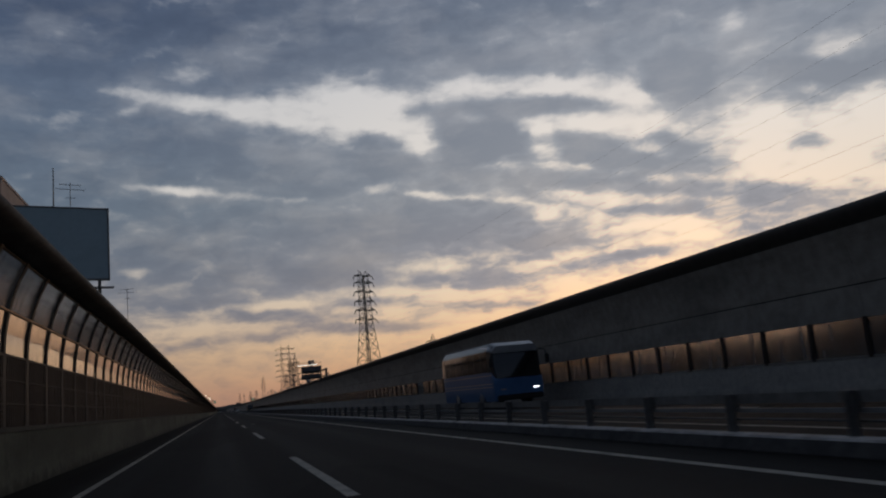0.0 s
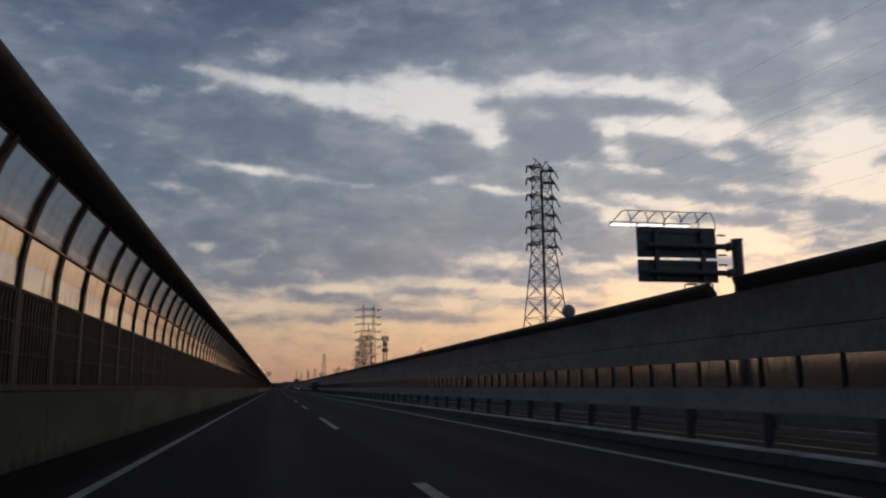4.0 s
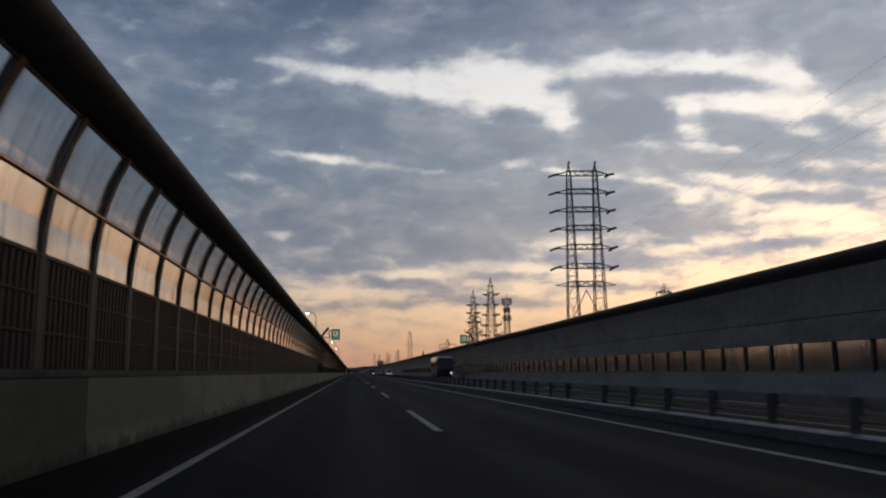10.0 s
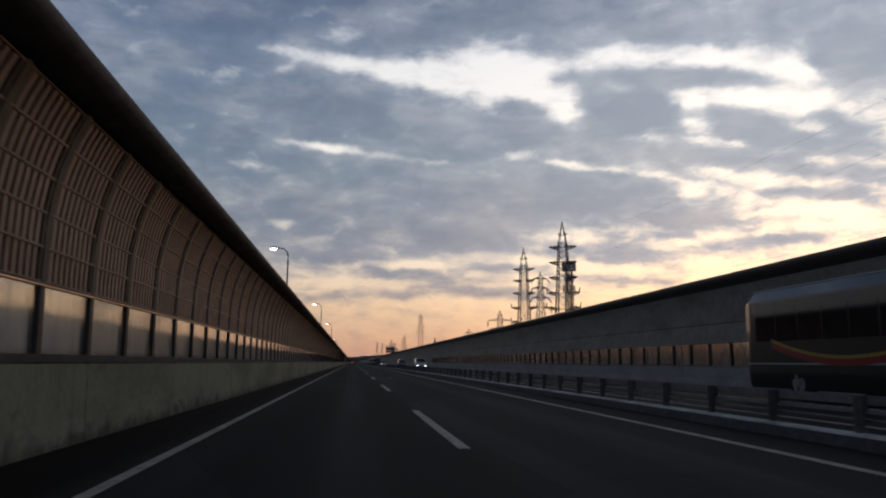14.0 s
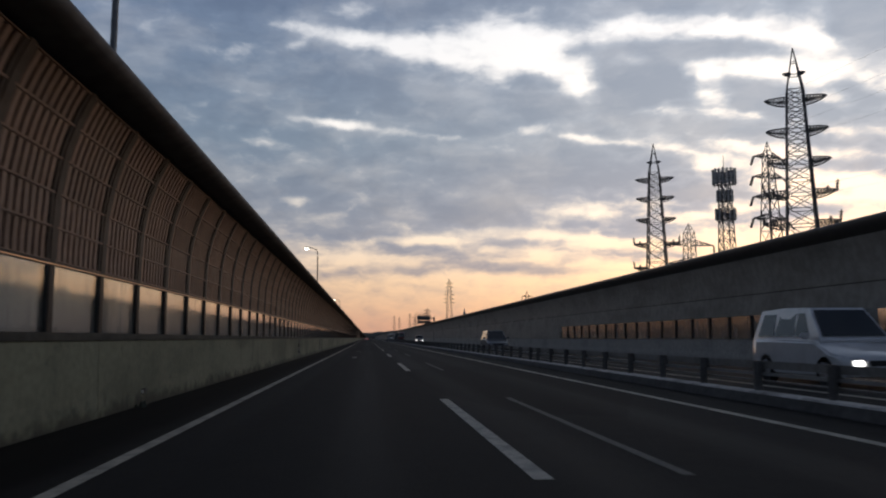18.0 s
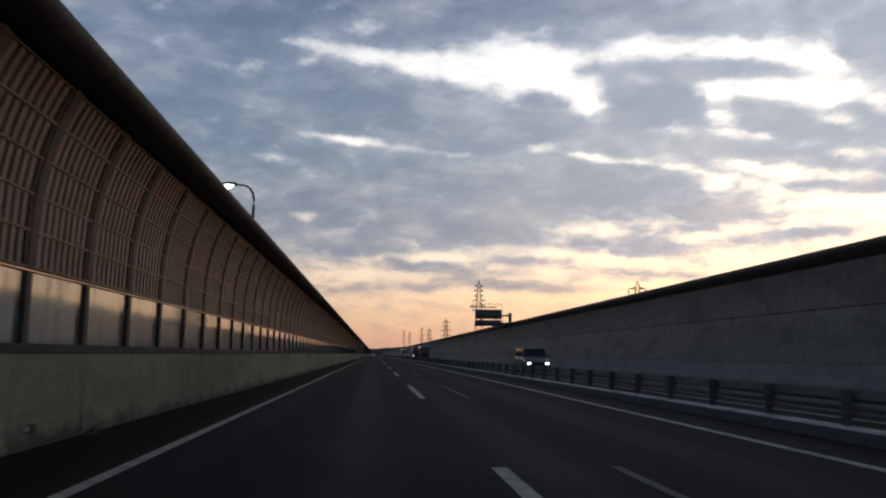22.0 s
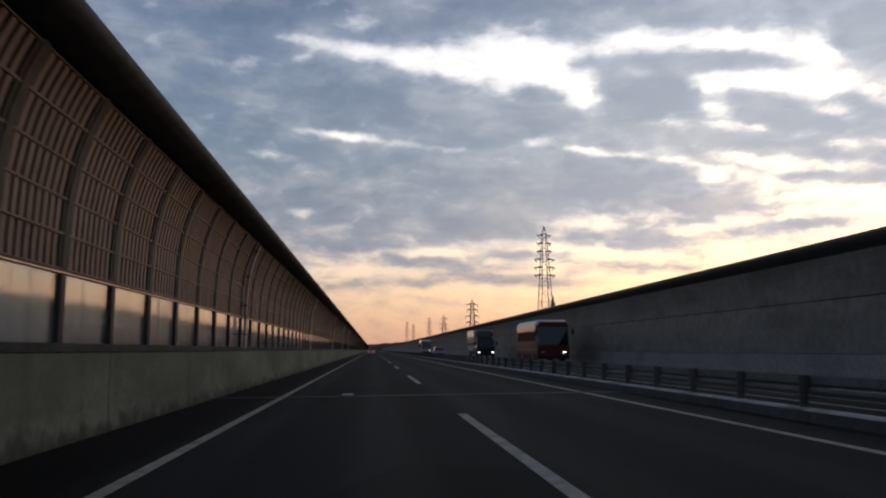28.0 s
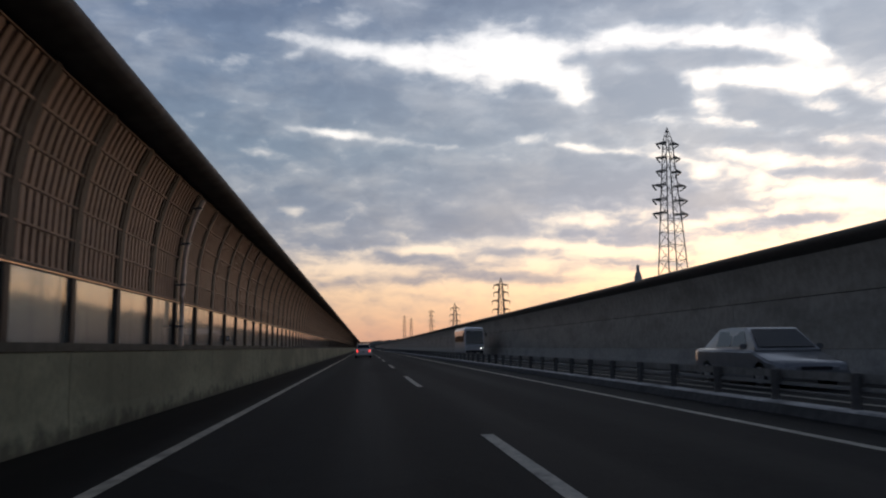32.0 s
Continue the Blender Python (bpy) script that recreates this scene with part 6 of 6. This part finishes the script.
def building(x0, x1, y0, y1, top, label, floors, mat=None):
    b = thing("building", label, "building", ((x0 + x1) / 2, (y0 + y1) / 2, -0.9), "buildings beside the road")
    w, d, h = (x1 - x0) / 2, (y1 - y0) / 2, top + 0.9
    box_part("wall_block", b, mat or STUCCO, -w, w, -d, d, 0, h, 0.02)
    box_part("parapet", b, mat or STUCCO, -w - 0.08, w + 0.08, -d - 0.08, d + 0.08, h, h + 0.35, 0.02)
    for f in range(floors):
        z = 1.2 + f * (h - 1.0) / floors
        for k in range(3):
            for face in range(2):
                u = -0.66 + 0.66 * k
                if face == 0:
                    q = (u * w - 0.7, u * w + 0.7, -d - 0.05, -d + 0.02)
                else:
                    q = (w - 0.02, w + 0.05, u * d - 0.7, u * d + 0.7)
                fr = box_part("window", b, GALV_DARK, *q, z, z + 1.5, 0.0)
                if face == 0:
                    box_part("pane", fr, CAR_GLASS, q[0] + 0.07, q[1] - 0.07, q[2] - 0.012, q[2] + 0.02, z + 0.07, z + 1.43, 0.0)
                else:
                    box_part("pane", fr, CAR_GLASS, q[1] - 0.02, q[1] + 0.012, q[2] + 0.07, q[3] - 0.07, z + 0.07, z + 1.43, 0.0)
    return b


building(-25.0, -9.2, 68.0, 92.0, 8.9, "low beige building that carries a billboard", 3)
building(-34.0, -22.3, 90.0, 106.0, 27.0, "tall beige block of flats", 8)
building(-22.0, -10.5, 98.0, 112.0, 8.0, "low beige block with a tall rooftop aerial", 2)


def woods(name, x0, x1, y0, y1, n, low, high, depth, label, seed):
    """A far belt of trees and low hills with an uneven skyline."""
    rnd = random.Random(seed)
    bm = bmesh.new()
    way = Vector((x1 - x0, y1 - y0, 0))
    side = Vector((-way.y, way.x, 0)).normalized() * depth
    rows = []
    h = (low + high) / 2
    for i in range(n + 1):
        t = i / n
        p = Vector((x0, y0, 0)) + way * t
        swell = 0.5 + 0.5 * noise.noise(Vector((t * n * 0.06, seed, 0.0)))
        h = low + (high - low) * swell + rnd.uniform(-0.12, 0.12) * (high - low)
        rows.append([bm.verts.new(p + side * k + Vector((0, 0, z))) for k, z in ((0.5, -0.9), (0.42, h * 0.55 + rnd.uniform(-0.3, 0.3)), (0.1, h), (-0.2, h * 0.96), (-0.45, h * 0.5), (-0.5, -0.9))])
    for a, b in zip(rows, rows[1:]):
        for k in range(5):
            bm.faces.new((a[k], a[k + 1], b[k + 1], b[k]))
    return tagged(part(name, bm, WOODS), label, "woods", kind="stuff")


woods("far_woods", 190, 240, -200, 2300, 500, 10, 17, 40, "far belt of dark woods beyond the oncoming side", 3)
woods("far_woods", -420, -620, -400, 3400, 420, 8, 16, -60, "far belt of dark woods behind the near barrier", 5)
woods("far_hills", -2600, 2600, 4300, 4300, 260, 18, 42, -200, "low hazy hills at the end of the road", 8)


# ---------------------------------------------------------------- small things along the road
def drainpipe(y):
    """A pale pipe that follows the curve of the barrier before one of its posts."""
    e = thing("drainpipe", "pale shiny pipe bent along the curved barrier", "pipe", (0, y, 0), "pipes on the barrier")
    zs = [1.12 + (3.96 - 1.12) * i / 14 for i in range(15)]
    bm = bmesh.new()
    add_tube(bm, [(face_x(z) + 0.11, -0.03, z) for z in zs], 0.045, 10)
    part("pipe", bm, PIPE, e, smooth=True)
    for z in (1.5, 2.3, 3.1, 3.8):
        bm = bmesh.new()
        add_box(bm, face_x(z) + 0.005, face_x(z) + 0.162, -0.085, 0.06, z - 0.02, z + 0.02)
        part("clip", bm, GALV_DARK, e)


PIPE = material("pale_copper_pipe", (0.74, 0.60, 0.50), 0.35, 0.15, grain=0.12, scale=9, stain=0.4, stain_scale=2.0, tint=(0.25, 0.17, 0.12))
for y in (766.54, 790.56, 816.35, 840.70, 863.40):
    drainpipe(y)


def wall_marker(y, z, label):
    e = thing("reflector_box", label, "reflector", (-5.07, y, z), "boxes on the barrier")
    box_part("housing", e, TRIM_BLACK, 0.0, 0.10, -0.11, 0.11, -0.07, 0.07, 0.012)
    box_part("lens", e, LENS, 0.02, 0.08, -0.118, -0.10, -0.045, 0.045, 0.006, "dull reflector lens")


wall_marker(574.51, 1.33, "small black reflector box on a barrier post")
for y in (471.14, 669.22, 772.11, 868.95):
    wall_marker(y, 1.33, "small black reflector box on a barrier post")


def foot_reflector(y, z):
    """A small glass stud on a dark bracket, low on the concrete foot."""
    e = thing("wall_reflector", "small pale glass reflector low on the concrete foot", "reflector", (-5.10, y, z), "studs on the concrete foot")
    box_part("bracket", e, TRIM_BLACK, -0.02, 0.05, -0.09, 0.11, -0.045, 0.045, 0.01)
    box_part("stud", e, STUD, 0.005, 0.045, -0.112, -0.088, -0.03, 0.03, 0.006, "pale reflecting stud")


STUD = material("pale_reflector_glass", (0.75, 0.73, 0.66), 0.25, grain=0.1, scale=30)
for y in (248.9, 299.0, 348.2, 397.3, 447.6, 497.4, 548.3, 599.2, 650.7, 700.3, 750.4, 800.5):
    foot_reflector(y, 0.19)


def wall_inlet(y, low, label):
    """A cable box and a drain mouth let into the concrete foot, beside a filled joint."""
    e = thing("wall_inlet", label, "junction box", (-5.10, y, 0), "inlets in the concrete foot")
    box_part("cover", e, TRIM_BLACK, -0.02, 0.035, -0.09, 0.09, 0.57, 0.74, 0.01, "dark square cover")
    for dz in (0.60, 0.71):
        box_part("screw", e, GALV_DARK, 0.035, 0.042, -0.07, -0.055, dz - 0.008, dz + 0.008, 0.0)
    box_part("joint_filler", e, KERB_FACE, -0.02, 0.012, 0.42, 0.68, 0.12, 1.03, 0.0, "rough dark joint filler")
    bm = bmesh.new()
    add_tube(bm, [(-0.04, 0, low), (0.05, 0, low - 0.005)], 0.075, 14)
    add_tube(bm, [(0.05, 0, low - 0.005), (0.058, 0, low - 0.006)], 0.055, 14)
    part("drain_mouth", bm, GALV_DARK, e, smooth=True)
    return e


wall_inlet(547.7, 0.19, "dark cable box and drain mouth in the stained concrete foot")
wall_inlet(528.4, 0.33, "dark cable box and drain mouth in the stained concrete foot")
wall_inlet(230.2, 0.3, "dark cable box and drain mouth in the stained concrete foot")


def road_plate(x, y):
    """A small raised survey plate glued to the lane."""
    e = thing("road_plate", "small worn white plate on the asphalt", "road marking", (x, y, road_z(x)), "plates on the lane")
    bm = bmesh.new()
    add_loft(bm, [(-0.13, 0.0), (-0.11, 0.008), (0.11, 0.008), (0.13, 0.0)], -0.22, 0.22)
    part("plate", bm, PAINT_PLATE, e)


PAINT_PLATE = material("worn_white_plate", (0.55, 0.54, 0.50), 0.6, grain=0.2, scale=20, stain=0.5, stain_scale=6.0, tint=(0.2, 0.2, 0.19))
for x, y in ((-2.03, 528.7), (-2.0, 547.8), (-2.07, 763.8), (0.8, 57.5)):
    road_plate(x, y)

# steel expansion joints of the deck, crossing the near carriageway
JOINT = material("rubber_and_steel_joint", (0.06, 0.058, 0.055), 0.8, grain=0.3, scale=9, stain=0.6, stain_scale=1.5, tint=(0.03, 0.029, 0.028))
for y in (381.3, 687.0, 763.0, 838.0):
    e = thing("expansion_joint", "dark steel expansion joint across the carriageway", "road joint", (0, y, 0), "expansion joints", "structure")
    for dy in (-0.16, 0.10):
        bm = bmesh.new()
        pts = [(x, road_z(x)) for x in (-5.0, GUARD_X - 0.3)]
        a = [bm.verts.new((x, dy + d, z + h)) for x, z in pts for d, h in ((0, 0.001), (0.005, 0.007), (0.055, 0.007), (0.06, 0.001))]
        for i in range(3):
            bm.faces.new((a[i], a[i + 1], a[i + 5], a[i + 4]))
        part("joint_edge", bm, JOINT, e)
    bm = bmesh.new()
    bm.faces.new([bm.verts.new((x, d, road_z(x) + 0.003)) for x, d in ((-5.0, -0.10), (GUARD_X - 0.3, -0.10), (GUARD_X - 0.3, 0.10), (-5.0, 0.10))])
    part("joint_seal", bm, TRIM_BLACK, e)

# litter and dead leaves blown against the foot of the barrier
rnd = random.Random(11)
for y in (576.1, 773.0, 601.0, 818.5, 497.0):
    e = thing("litter_heap", "small dark heap of leaves and grit at the wall foot", "litter", (-4.97, y, road_z(-4.97)), "heaps at the wall foot")
    for k in range(7):
        bm = bmesh.new()
        q = Vector((rnd.uniform(-0.08, 0.08), rnd.uniform(-0.16, 0.16), 0.0))
        r = rnd.uniform(0.03, 0.075)
        ring = [bm.verts.new(q + Vector((math.cos(a) * r * rnd.uniform(0.6, 1.2), math.sin(a) * r * rnd.uniform(0.6, 1.2), -0.004))) for a in (2 * math.pi * i / 6 for i in range(6))]
        tip = bm.verts.new(q + Vector((rnd.uniform(-0.02, 0.02), rnd.uniform(-0.02, 0.02), r * rnd.uniform(0.8, 1.8))))
        for i in range(6):
            bm.faces.new((ring[i], ring[(i + 1) % 6], tip))
        bm.faces.new(ring[::-1])
        part("clump", bm, SOIL, e)
